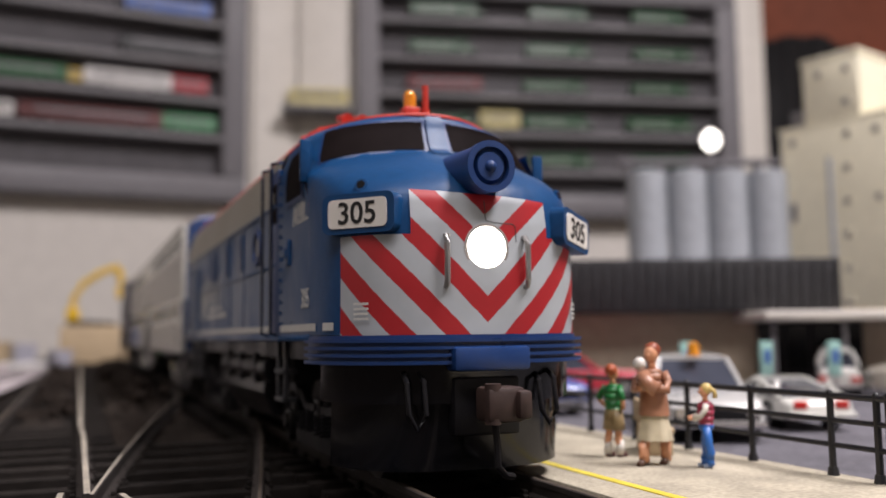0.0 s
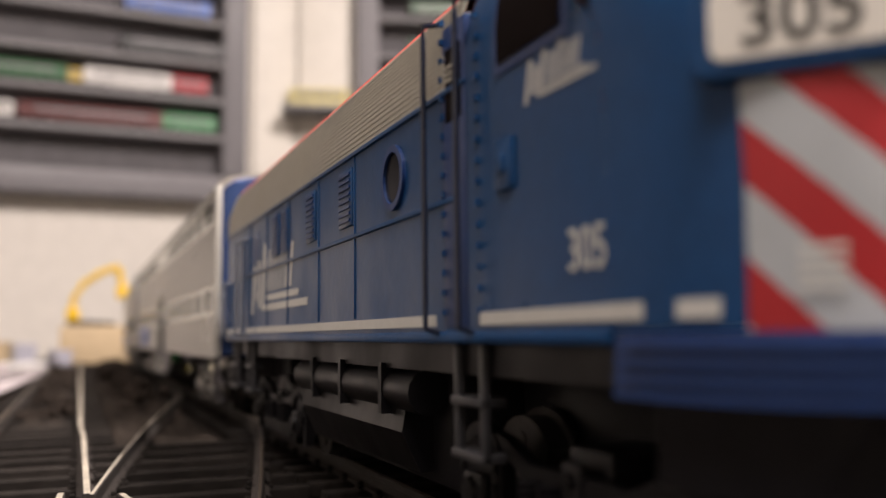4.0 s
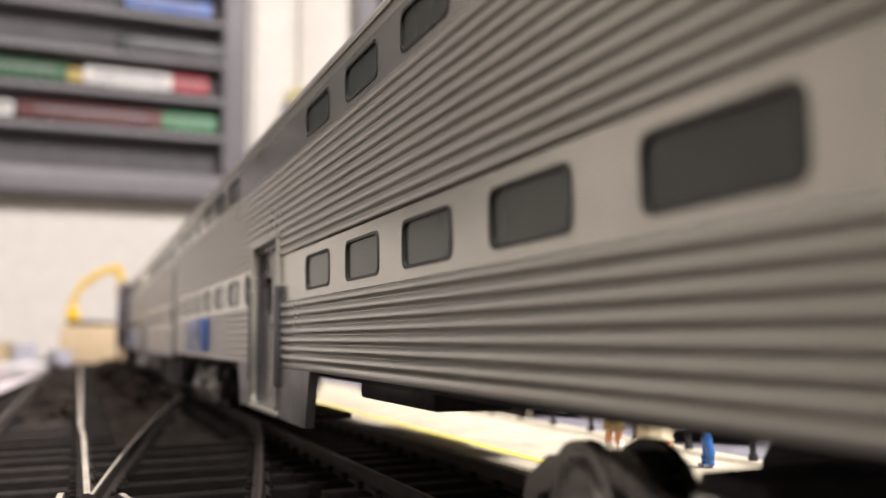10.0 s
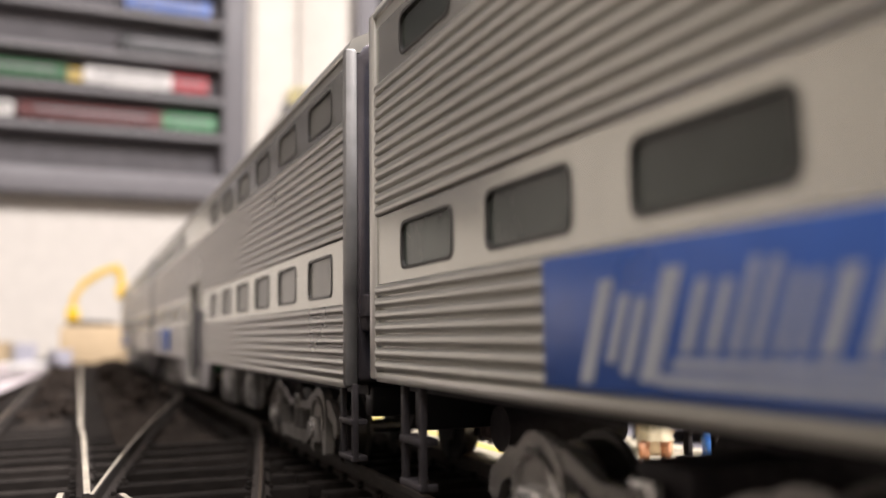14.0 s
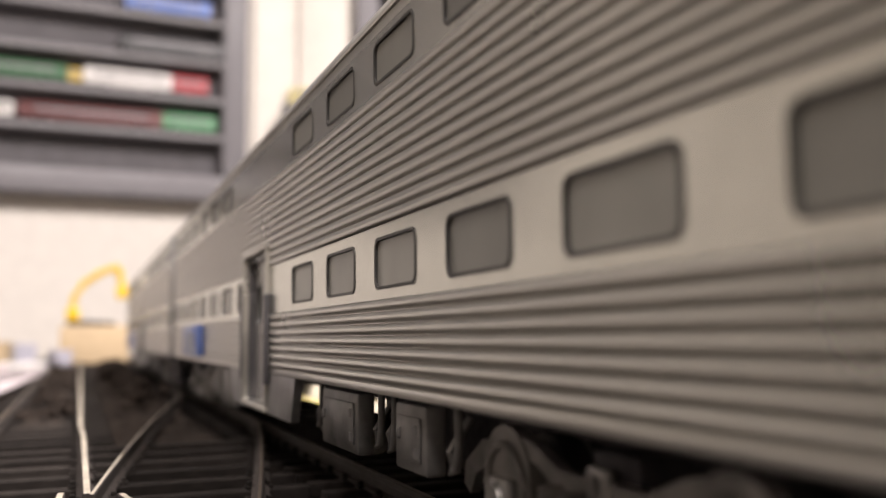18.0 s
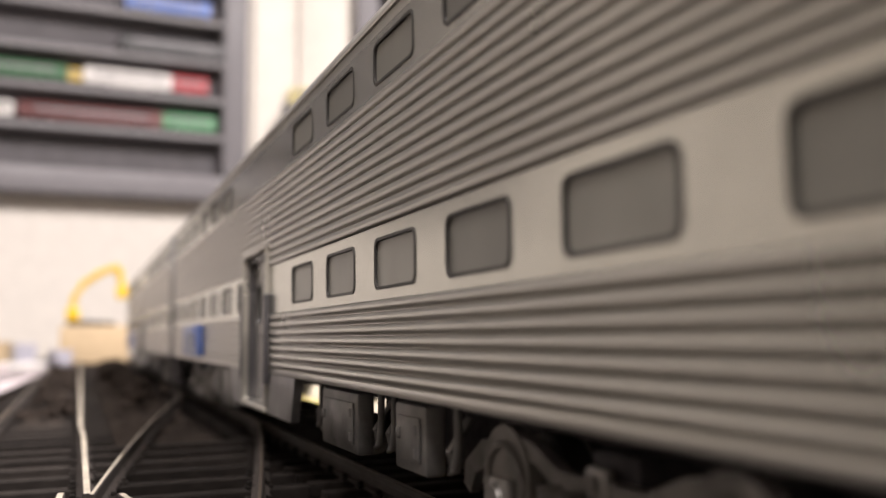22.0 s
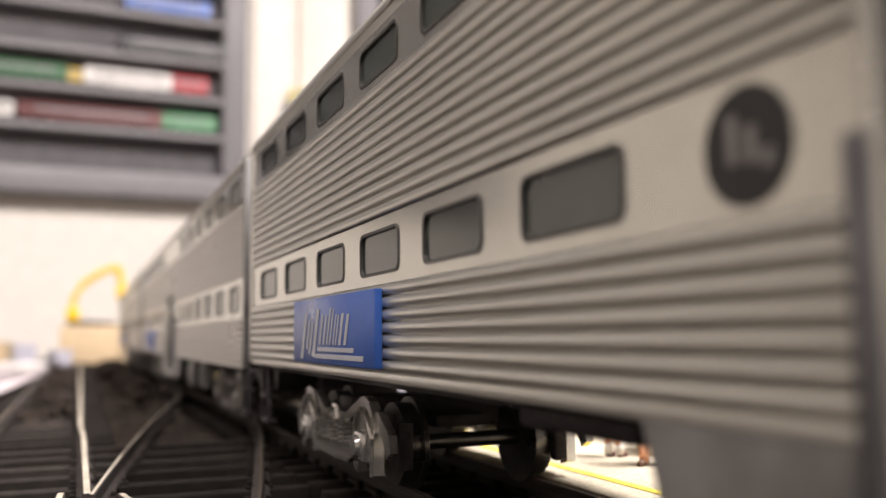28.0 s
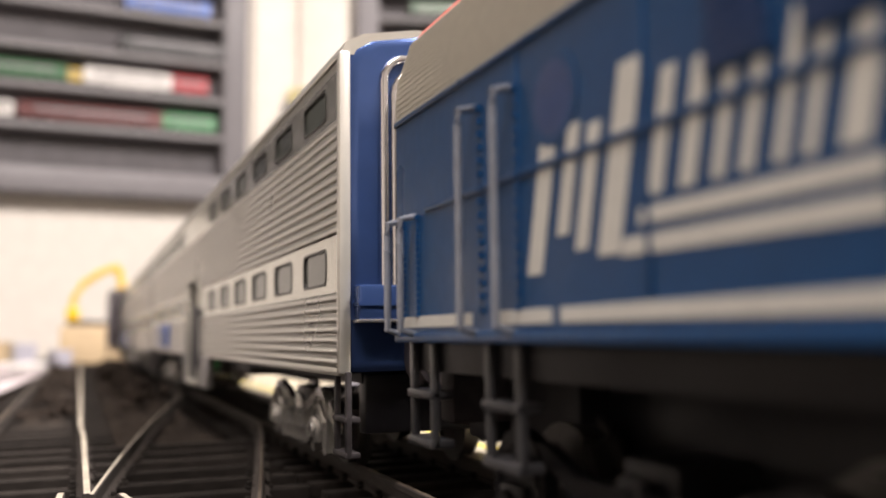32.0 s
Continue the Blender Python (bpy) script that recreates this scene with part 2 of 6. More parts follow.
    def grid(self, fn, us, vs, flip=False):
        v = [fn(a, b) for a in us for b in vs]
        n = len(vs)
        f = [(i * n + j, (i + 1) * n + j, (i + 1) * n + j + 1, i * n + j + 1) for i in range(len(us) - 1) for j in range(n - 1)]
        return self.add(v, [q[::-1] for q in f] if flip else f)

    def mesh(self, name, material, smooth=None):
        me = bpy.data.meshes.new(name)
        me.from_pydata([(x * MM, y * MM, z * MM) for x, y, z in self.v], [], self.f)
        bm = bmesh.new()
        bm.from_mesh(me)
        bmesh.ops.remove_doubles(bm, verts=bm.verts, dist=1e-7)
        bmesh.ops.recalc_face_normals(bm, faces=bm.faces)
        bm.to_mesh(me)
        bm.free()
        me.materials.append(material)
        if smooth:
            me.shade_smooth()
            me.set_sharp_from_angle(angle=radians(smooth))
        return me


def part(name, shape, material, parent, label="", smooth=35, at=None):
    """One mesh object under a thing or under a part; sizes in mm."""
    me = shape if isinstance(shape, bpy.types.Mesh) else shape.mesh(name, material, smooth)
    ob = new(name, me)
    ob.parent = parent
    if at is not None:
        ob.matrix_basis = at
    if label:
        ob["label"] = label
    return ob


def thing(name, label, category, group="", x=0.0, y=0.0, z=0.0, rz=0.0):
    ob = new(name)
    ob.empty_display_size = 0.01
    ob.matrix_basis = pose(x * MM, y * MM, z * MM, 0, 0, rz)
    return tagged(ob, label, category, group)


def solid(name, shape, material, label, category, group="", kind="", smooth=35, at=None):
    ob = new(name, shape.mesh(name, material, smooth))
    if at is not None:
        ob.matrix_basis = at
    return tagged(ob, label, category, group, kind)


def letters(text, size, material, name="lettering", weight=0.012):
    """Flat lettering mesh, centred, in the x-y plane; size in mm."""
    cu = bpy.data.curves.new(name, "FONT")
    cu.body, cu.size, cu.extrude, cu.align_x, cu.align_y = text, size * MM, 0.00003, "CENTER", "CENTER"
    cu.offset = size * MM * weight
    tmp = bpy.data.objects.new(name, cu)
    me = bpy.data.meshes.new_from_object(tmp)
    bpy.data.objects.remove(tmp)
    me.materials.clear()
    me.materials.append(material)
    return me
# ---- the train: shared numbers ----
TRACK_X = 47.3          # centre of the train's track, mm
HALF = 17.8             # half the width of a coach
COACH_LEN = 297.7
# The track runs straight and then bends to the right.
BEND_Y, BEND_R = 700.0, 520.0


def on_track(d, off=0.0):
    """Place on the track's centre line, d mm along it, and the heading in degrees; off: to the right of it."""
    if d <= BEND_Y:
        return (TRACK_X + off, d, 0.0)
    a = (d - BEND_Y) / BEND_R
    r = BEND_R - off
    return (TRACK_X + BEND_R - r * math.cos(a), BEND_Y + r * math.sin(a), math.degrees(a))


def on_rails(front, length):
    """Pose of a vehicle whose front is at that distance along the track, carried by its two trucks."""
    x0, y0, _ = on_track(front + 0.15 * length)
    x1, y1, _ = on_track(front + 0.85 * length)
    a = math.atan2(x1 - x0, y1 - y0)
    return pose((x0 - math.sin(a) * 0.15 * length) * MM, (y0 - math.cos(a) * 0.15 * length) * MM, 0, 0, 0, -math.degrees(a))


# ---- the room ----
def wall_box(name, x0, x1, y0, y1, z0, z1, material, label, at=None):
    return solid(name, Shape().box(x0, x1, y0, y1, z0, z1), material, label, "wall", kind="structure", smooth=None, at=at)


CORNER = (308.0, 1350.0)
LEFT_WALL = pose(CORNER[0] * MM, CORNER[1] * MM, 0, 0, 0, 2)
RIGHT_WALL = pose(CORNER[0] * MM, CORNER[1] * MM, 0, 0, 0, -14)
wall_box("wall_north", -2130, 3, 0, 90, -950, 1500, M_WALL, "cream painted room wall behind the display case", LEFT_WALL)
wall_box("wall_north_east", 0, 732, 0, 90, -950, 1500, M_WALL, "cream painted room wall with a second display case", RIGHT_WALL)
wall_box("wall_east", 700, 2340, 260, 350, -950, 1500, M_BROWNWALL, "rust-brown painted wall beyond the trim", RIGHT_WALL)
wall_box("wall_far_east", 2600, 2690, -2300, 900, -950, 1500, M_WALL, "cream painted side wall of the room")
wall_box("wall_south", -1900, 2700, -2390, -2300, -950, 1500, M_WALL, "cream painted wall behind the layout")
wall_box("wall_west", -1890, -1800, -2300, 1500, -950, 1500, M_WALL, "cream painted side wall of the room")
solid("ceiling", Shape().box(-1900, 2700, -2400, 1700, 1500, 1560), M_CEIL, "white painted ceiling with recessed lamps", "ceiling", kind="structure", smooth=None)
solid("floor", Shape().box(-1900, 2700, -2400, 1700, -1000, -950), M_FLOOR, "dark brown carpeted floor of the room", "floor", kind="structure", smooth=None)


def display_case(at, label, x0, x1, z0, z1, shelves):
    """Shallow grey wall case with shelves, on which model rail cars stand."""
    case = thing("display_case", label, "display case")
    case.matrix_basis = at
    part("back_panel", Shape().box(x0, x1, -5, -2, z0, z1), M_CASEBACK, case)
    w = 36
    part("frame_rail", Shape().box(x0, x1, -35, -2, z0, z0 + w, 3), M_CASE, case)
    part("frame_rail", Shape().box(x0, x1, -35, -2, z1 - w, z1, 3), M_CASE, case)
    part("frame_stile", Shape().box(x0, x0 + w, -36, -2, z0 + w, z1 - w, 3), M_CASE, case)
    part("frame_stile", Shape().box(x1 - w, x1, -36, -2, z0 + w, z1 - w, 3), M_CASE, case)
    for z in shelves:
        part("shelf", Shape().box(x0 + w, x1 - w, -34, -5, z, z + 9, 1), M_SHELF, case)
    return case


STOCK = {}


def stock_car(kind, at, x, z, length, height, colour, label, hood=False):
    """Model rail car on a shelf: body, roof, underframe and trucks; hood: a diesel engine with a cab and a long hood."""
    key = colour
    if key not in STOCK:
        STOCK[key] = mat("stock_" + kind, colour, 0.4, vary=0.15, scale=120)
    car = thing("model_rail_car", label, "model train", "rail cars on the shelves")
    car.matrix_basis = at @ pose(x * MM, -19 * MM, z * MM)
    h, n = height, length / 2
    if hood:
        part("hood", Shape().prism([(-9, 7), (9, 7), (9, h - 5), (7, h - 3), (-7, h - 3), (-9, h - 5)], -n + 4, n * 0.45, axis="x"), STOCK[key], car)
        part("cab", Shape().prism([(-13, 7), (13, 7), (13, h - 3), (9, h), (-9, h), (-13, h - 3)], n * 0.45, n * 0.72, axis="x"), STOCK[key], car)
        part("nose", Shape().box(n * 0.72, n - 5, -8, 8, 7, h * 0.62, 1.5), STOCK[key], car)
        part("cab_window", Shape().box(n * 0.5, n * 0.67, -13.4, -12.9, h * 0.62, h * 0.84), M_GLASS, car)
        part("walkway", Shape().box(-n, n, -13, 13, 5.6, 7, 0.4), M_BLACK, car)
        part("number_mark", Shape().box(n * 0.52, n * 0.65, -13.5, -12.9, h * 0.36, h * 0.46), M_WHITE, car)
        for k in range(3):
            part("hood_mark", Shape().box(-n * 0.7 + k * n * 0.34, -n * 0.52 + k * n * 0.34, -9.5, -8.9, h * 0.5, h * 0.6), M_WHITE, car)
        part("handrail", Shape().tube([(-n + 1, -12.6, 13), (n - 1, -12.6, 13)], 0.4, 6), M_WHITE, car)
    else:
        part("body", Shape().prism([(-14, 6), (14, 6), (14, h - 5), (10, h - 1), (0, h), (-10, h - 1), (-14, h - 5)], -n, n, axis="x"), STOCK[key], car)
        part("window_strip", Shape().box(-n * 0.8, n * 0.8, -14.6, -13.9, h * 0.55, h * 0.72), M_CASE if kind != "silver" else M_BLACK, car)
        part("roof_walk", Shape().box(-n * 0.92, n * 0.92, -3, 3, h - 0.3, h + 0.8), M_BLACK, car)
        for k in (-0.78, -0.3, 0.3, 0.78):
            part("side_rib", Shape().box(n * k - 0.7, n * k + 0.7, -14.8, -13.9, 7, h - 5), STOCK[key], car)
    for q in (-1, 1):
        part("truck", Shape().box(q * length * 0.34 - 13, q * length * 0.34 + 13, -11, 11, 2, 6, 1), M_BLACK, car)
        for w in (-8, 8):
            part("wheel", Shape().cyl((q * length * 0.34 + w, -9, 4.8), (q * length * 0.34 + w, 9, 4.8), 4.8, n=14), M_BLACK, car)
    return car


# ---- the layout table and its ground ----
solid("ground", Shape().box(-900, 900, -500, 1290, -30, -5.6), M_BALLAST, "dark ballasted ground of the model railway layout", "ground", kind="structure", smooth=None)
table = thing("layout_table", "wooden table that carries the model railway layout", "table")
part("tabletop", Shape().box(-900, 900, -500, 1290, -60, -30.2), M_CARD, table)
for x in (-860, 860):
    for y in (-460, 1250):
        part("leg", Shape().box(x - 30, x + 30, y - 30, y + 30, -950, -60.2, 4), M_CARD, table)


def rail_line(name, pts, label, top=0.0, head=1.1, height=2.5, worn=M_RAILTOP):
    """Steel rail swept along points (x, y), with head, web and foot."""
    h = head / 2
    prof = [(-1.2, -height), (1.2, -height), (1.2, -height + 0.35), (0.3, -height + 0.6), (0.3, -0.9), (h, -0.75), (h, -0.12), (h - 0.15, 0), (-h + 0.15, 0), (-h, -0.12), (-h, -0.75), (-0.3, -0.9), (-0.3, -height + 0.6), (-1.2, -height + 0.35)]
    P = [Vector((x, y, 0)) for x, y in pts]
    v, f, n = [], [], len(prof)
    for i, p in enumerate(P):
        d = (P[min(i + 1, len(P) - 1)] - P[max(i - 1, 0)]).normalized()
        nrm = Vector((d.y, -d.x, 0))
        v += [(p.x + nrm.x * a, p.y + nrm.y * a, top + b) for a, b in prof]
    for i in range(len(P) - 1):
        for k in range(n):
            f.append((i * n + k, i * n + (k + 1) % n, (i + 1) * n + (k + 1) % n, (i + 1) * n + k))
    f += [tuple(range(n))[::-1], tuple(range(len(v) - n, len(v)))]
    sh = Shape().add(v, f)
    ob = solid(name, sh, M_RAIL, label, "rail", "rails", smooth=25)
    ob.data.materials.append(worn)
    for poly in ob.data.polygons:
        if poly.normal.z > 0.9 and poly.center.z > (top - 0.05) * MM:
            poly.material_index = 1
    return ob


def arc(p, q, bend, n=24):
    """Points from p to q, bowed sideways by bend mm in the middle."""
    out = []
    for i in range(n + 1):
        t = i / n
        out.append((p[0] + (q[0] - p[0]) * t + bend * 4 * t * (1 - t), p[1] + (q[1] - p[1]) * t))
    return out


straight = lambda x, a, b: [(x, a + (b - a) * i / 20) for i in range(21)]
rail_line("rail", [on_track(-300 + 40 * i, -8.7)[:2] for i in range(45)], "steel rail of the main track, rusty sides and dull head", head=0.9, worn=M_RAILMAIN)
rail_line("rail", [on_track(-300 + 40 * i, 8.7)[:2] for i in range(45)], "steel rail of the main track, rusty sides and dull head", head=0.9, worn=M_RAILMAIN)
rail_line("rail", [(1.4, 119), (1.35, 150), (1.3, 188), (0.75, 212), (0.9, 300), (1.0, 900)], "straight steel rail running on from the frog of a turnout")
rail_line("rail", straight(-17.0, -200, 900), "dull steel rail of the siding beside the main track", worn=M_RAILMAIN)
bent = arc((1.9, 118), (31.0, 300), -1.5) + [(36.0, 360), (38.0, 430)]
rail_line("rail", bent[:6], "bent steel rail diverging from the frog of a turnout", head=0.72)
# From here on the diverging rail has a darker head colour.
rail_line("rail", [(bent[5][0] + 0.06, bent[5][1] + 0.5)] + bent[6:], "half-dull steel rail continuing the diverging route", head=0.7, worn=M_RAILHALF)
rail_line("rail", [(9.5, 50), (20.0, 106), (24.0, 126), (28.1, 147), (33.4, 175), (37.6, 200), (38.4, 215)], "dull steel rail of the diverging turnout route", head=0.7, worn=M_RAILMAIN)
rail_line("rail", arc((-4.6, 60), (-1.6, 121), 0.2), "wing rail of the turnout frog with a bright head", head=1.0)
rail_line("rail", arc((13.0, 60), (5.3, 117.4), 0.3), "wing rail of the turnout frog with a bright head", head=1.0)
rail_line("rail", arc((-120, 180), (-15, 620), 12), "curved steel rail of a far siding")
rail_line("rail", arc((-139, 180), (-33, 620), 12), "curved steel rail of a far siding")

def mound(label, x0, x1, y0, y1, low, high, seed):
    """Rough heap of dark ballast and dirt between the rails."""
    def place(a, b):
        x, y = x0 + (x1 - x0) * a, y0 + (y1 - y0) * b
        edge = min(1.0, 5 * a, 5 * (1 - a), 5 * b, 5 * (1 - b))
        n = noise.fractal(Vector((x / 22.0, y / 30.0, seed)), 0.9, 2.0, 4) + 0.35 * noise.noise(Vector((x / 2.6, y / 2.6, seed)))
        return (x, y, low + (high - low) * edge * (0.55 + 0.45 * n))
    sh = Shape().grid(place, [i / 50 for i in range(51)], [i / 90 for i in range(91)])
    return solid("ballast_heap", sh, M_DIRT, label, "ballast", kind="stuff", smooth=50)


mound("dark brown ballast and dirt between the diverging rails", 4.0, 33.0, 146, 640, -6.4, -0.5, 3.1)
mound("dark ballast beside the siding", -15.5, -0.5, 165, 640, -6.0, -0.9, 7.7)
mound("dark ballast heap beyond the siding", -120, -19, 160, 345, -6.0, 0.4, 12.4)


def shrub_clumps(label, x0, x1, y0, y1, low, high, count, seed):
    """Many small ragged clumps of dark ground foam, joined."""
    rnd = random.Random(seed)
    sh = Shape()
    for i in range(count):
        x, y = rnd.uniform(x0, x1), rnd.uniform(y0, y1)
        r = rnd.uniform(1.0, 2.6) * (1.5 if y > (y0 + y1) / 2 else 1.0)
        z = low + (high - low) * rnd.random() ** 2
        k = len(sh.v)
        sh.ball((x, y, z), r, 9, 6, rnd.uniform(0.6, 1.1))
        for j in range(k, len(sh.v)):
            p = Vector(sh.v[j])
            d = p - Vector((x, y, z))
            q = p + d * (0.55 * noise.noise(p * 0.9 + Vector((seed, 0, i))))
            sh.v[j] = (q.x, q.y, q.z)
    return solid("shrub_clumps", sh, M_SHRUB, label, "shrubs", kind="stuff", smooth=40)


shrub_clumps("dark brown ragged shrub clumps beside the main track", 13, 27, 290, 660, -4.0, 3.0, 320, 5)
shrub_clumps("dark ragged clumps between the siding rails", -14, -2, 260, 620, -4.0, -0.6, 160, 9)
TIE = Shape().box(-15.5, 15.5, -1.45, 1.45, -2.1, 0, 0.25).mesh("tie", M_TIE)
CHAIR = Shape().box(-1.9, 1.9, -1.1, 1.1, 0, 0.45, 0.12).box(-1.7, -1.0, -0.6, 0.6, 0.4, 1.0, 0.1).box(1.0, 1.7, -0.6, 0.6, 0.4, 1.0, 0.1).mesh("rail_chair", M_TIE)


def tie_row(label, xs, ys, width=31.0, rails=()):
    track = thing("tie_strip", label, "track")
    for i, y in enumerate(ys):
        x = xs(y)
        m = pose(x * MM, y * MM, -2.55 * MM, 0, 0, random.uniform(-1, 1)) @ Matrix.Diagonal((width / 31.0, 1, 1, 1))
        t = part("tie", TIE, M_TIE, track, at=m)
        for r in rails:
            part("rail_chair", CHAIR, M_TIE, track, at=pose((r(y)) * MM, y * MM, -2.5 * MM))
    return track


tie_row("dark plastic ties under the main track", lambda y: TRACK_X, [40 + 8.2 * i for i in range(100)], 31, (lambda y: TRACK_X - 8.7, lambda y: TRACK_X + 8.7))
tie_row("long dark plastic ties of a turnout", lambda y: 4 + 0.06 * (y - 120), [92 + 12.2 * i for i in range(9)], 54, (lambda y: 1.0, lambda y: -17.0, lambda y: 1.9 + (y - 118) * 0.15, lambda y: 18 + (y - 95) * 0.185))
tie_row("dark plastic ties of a siding", lambda y: -8.0, [203 + 9.0 * i for i in range(60)], 31, (lambda y: 1.0, lambda y: -17.0))

# ---- platform and car park ----
solid("platform", Shape().box(58.0, 94.5, -60, 900, -5.6, -0.1, 0.6), M_PLATFORM, "sandy beige station platform with a yellow safety line", "platform", kind="structure")
solid("platform_line", Shape().box(63.4, 64.8, -60, 700, -0.12, 0.02), M_YELLOW, "thin yellow safety line along the platform edge", "line", kind="structure", smooth=None)
solid("car_park", Shape().box(94.6, 420, -60, 480, -5.5, -3.0), M_ASPHALT, "grey-violet asphalt car park beyond the platform", "car park", kind="structure", smooth=None)


def fence_run():
    fence = thing("platform_fence", "black metal railing with two lower rails along the platform", "fence")
    ys = [80.6, 82.4, 89.8] + [104.8 + 14.85 * k for k in range(14)]
    for y in ys:
        part("post", Shape().cyl((92.2, y, -0.2), (92.2, y, 10.5), 0.46, n=8).ball((92.2, y, 10.6), 0.52, 8, 6).cyl((92.2, y, -0.2), (92.2, y, 1.0), 0.8, 0.6, 8), M_FENCE, fence)
    for z, r in ((10.3, 0.45), (7.1, 0.36), (3.9, 0.36)):
        part("rail_bar", Shape().cyl((92.2, 80.6, z), (92.2, 298, z), r, n=8), M_FENCE, fence)
    return fence


fence_run()
# Distance travelled by the train in mm, by seconds.
RUN = [(0.0, -247.0), (0.5, -243.4), (1.0, -238.5), (1.5, -232.0), (2.0, -224.6), (2.5, -214.7), (3.0, -201.8), (3.5, -188.4),
       (5.5, -120.7), (6.0, -98.7), (6.5, -75.8), (7.0, -55.5), (7.5, -40.5), (8.0, -28.0), (8.5, -15.0), (9.0, 0.0), (9.5, 17.4),
       (10.0, 36.5), (10.5, 58.4), (11.0, 81.3), (11.5, 104.4), (12.0, 128.2), (12.5, 154.8), (13.0, 184.3), (13.5, 214.9),
       (14.0, 246.5), (14.5, 279.0), (16.5, 336.0), (17.0, 337.4), (22.0, 337.3), (22.5, 335.1), (23.0, 329.0), (23.5, 321.6),
       (24.0, 312.3), (24.5, 299.0), (25.0, 284.4), (25.5, 269.5), (27.5, 194.8), (28.0, 173.0), (28.5, 148.4), (29.0, 123.3),
       (29.5, 97.5), (30.0, 66.6), (30.5, 33.0), (31.0, 2.0), (31.5, -31.5), (32.0, -66.0)]


def run_slopes():
    t, s = [a for a, b in RUN], [b for a, b in RUN]
    d = [(s[i + 1] - s[i]) / (t[i + 1] - t[i]) for i in range(len(t) - 1)]
    m = [d[0]]
    for i in range(1, len(t) - 1):
        if d[i - 1] * d[i] <= 0:
            m.append(0.0)
        else:
            h0, h1 = t[i] - t[i - 1], t[i + 1] - t[i]
            w0, w1 = 2 * h1 + h0, h1 + 2 * h0
            m.append((w0 + w1) / (w0 / d[i - 1] + w1 / d[i]))
    return t, s, m + [d[-1]]


RUN_T, RUN_S, RUN_M = run_slopes()


def travelled(t):
    """Smooth distance at t seconds, in mm."""
    i = max(0, min(len(RUN_T) - 2, sum(1 for a in RUN_T if a <= t) - 1))
    h = RUN_T[i + 1] - RUN_T[i]
    x = (t - RUN_T[i]) / h
    return ((1 + 2 * x) * (1 - x) ** 2 * RUN_S[i] + x * (1 - x) ** 2 * h * RUN_M[i]
            + x * x * (3 - 2 * x) * RUN_S[i + 1] + x * x * (x - 1) * h * RUN_M[i + 1])


def slack(t):
    """Play of the couplings in mm, taken up as the locomotive pushes the coaches back."""
    x = min(1.0, max(0.0, t - 24.0))
    return 3.0 * x * x * (3 - 2 * x)


VEHICLES = []           # (thing, distance of its front from the datum in mm)
WHEELS = []             # (wheel set, radius in mm, rest pose)


def wheelset(truck, y, radius, gauge=16.5):
    sh = Shape()
    for sx in (-1, 1):
        x = sx * gauge / 2
        sh.cyl((x - 0.4 * sx, 0, 0), (x + 1.9 * sx, 0, 0), radius, radius, 24)
        sh.cyl((x - 0.9 * sx, 0, 0), (x - 0.3 * sx, 0, 0), radius + 0.7, radius + 0.7, 24)
        sh.cyl((x + 1.9 * sx, 0, 0), (x + 2.2 * sx, 0, 0), radius * 0.45, radius * 0.3, 12)
        for k in range(4):
            a = k * math.pi / 2
            sh.cyl((x + 1.85 * sx, 0.62 * radius * math.cos(a), 0.62 * radius * math.sin(a)), (x + 2.05 * sx, 0.62 * radius * math.cos(a), 0.62 * radius * math.sin(a)), radius * 0.14, n=8)
    sh.cyl((-8, 0, 0), (8, 0, 0), 1.0)
    rest = pose(0, y * MM, radius * MM)
    ob = part("wheelset", sh, M_WHEEL, truck, at=rest)
    WHEELS.append((ob, radius, y))
    return ob


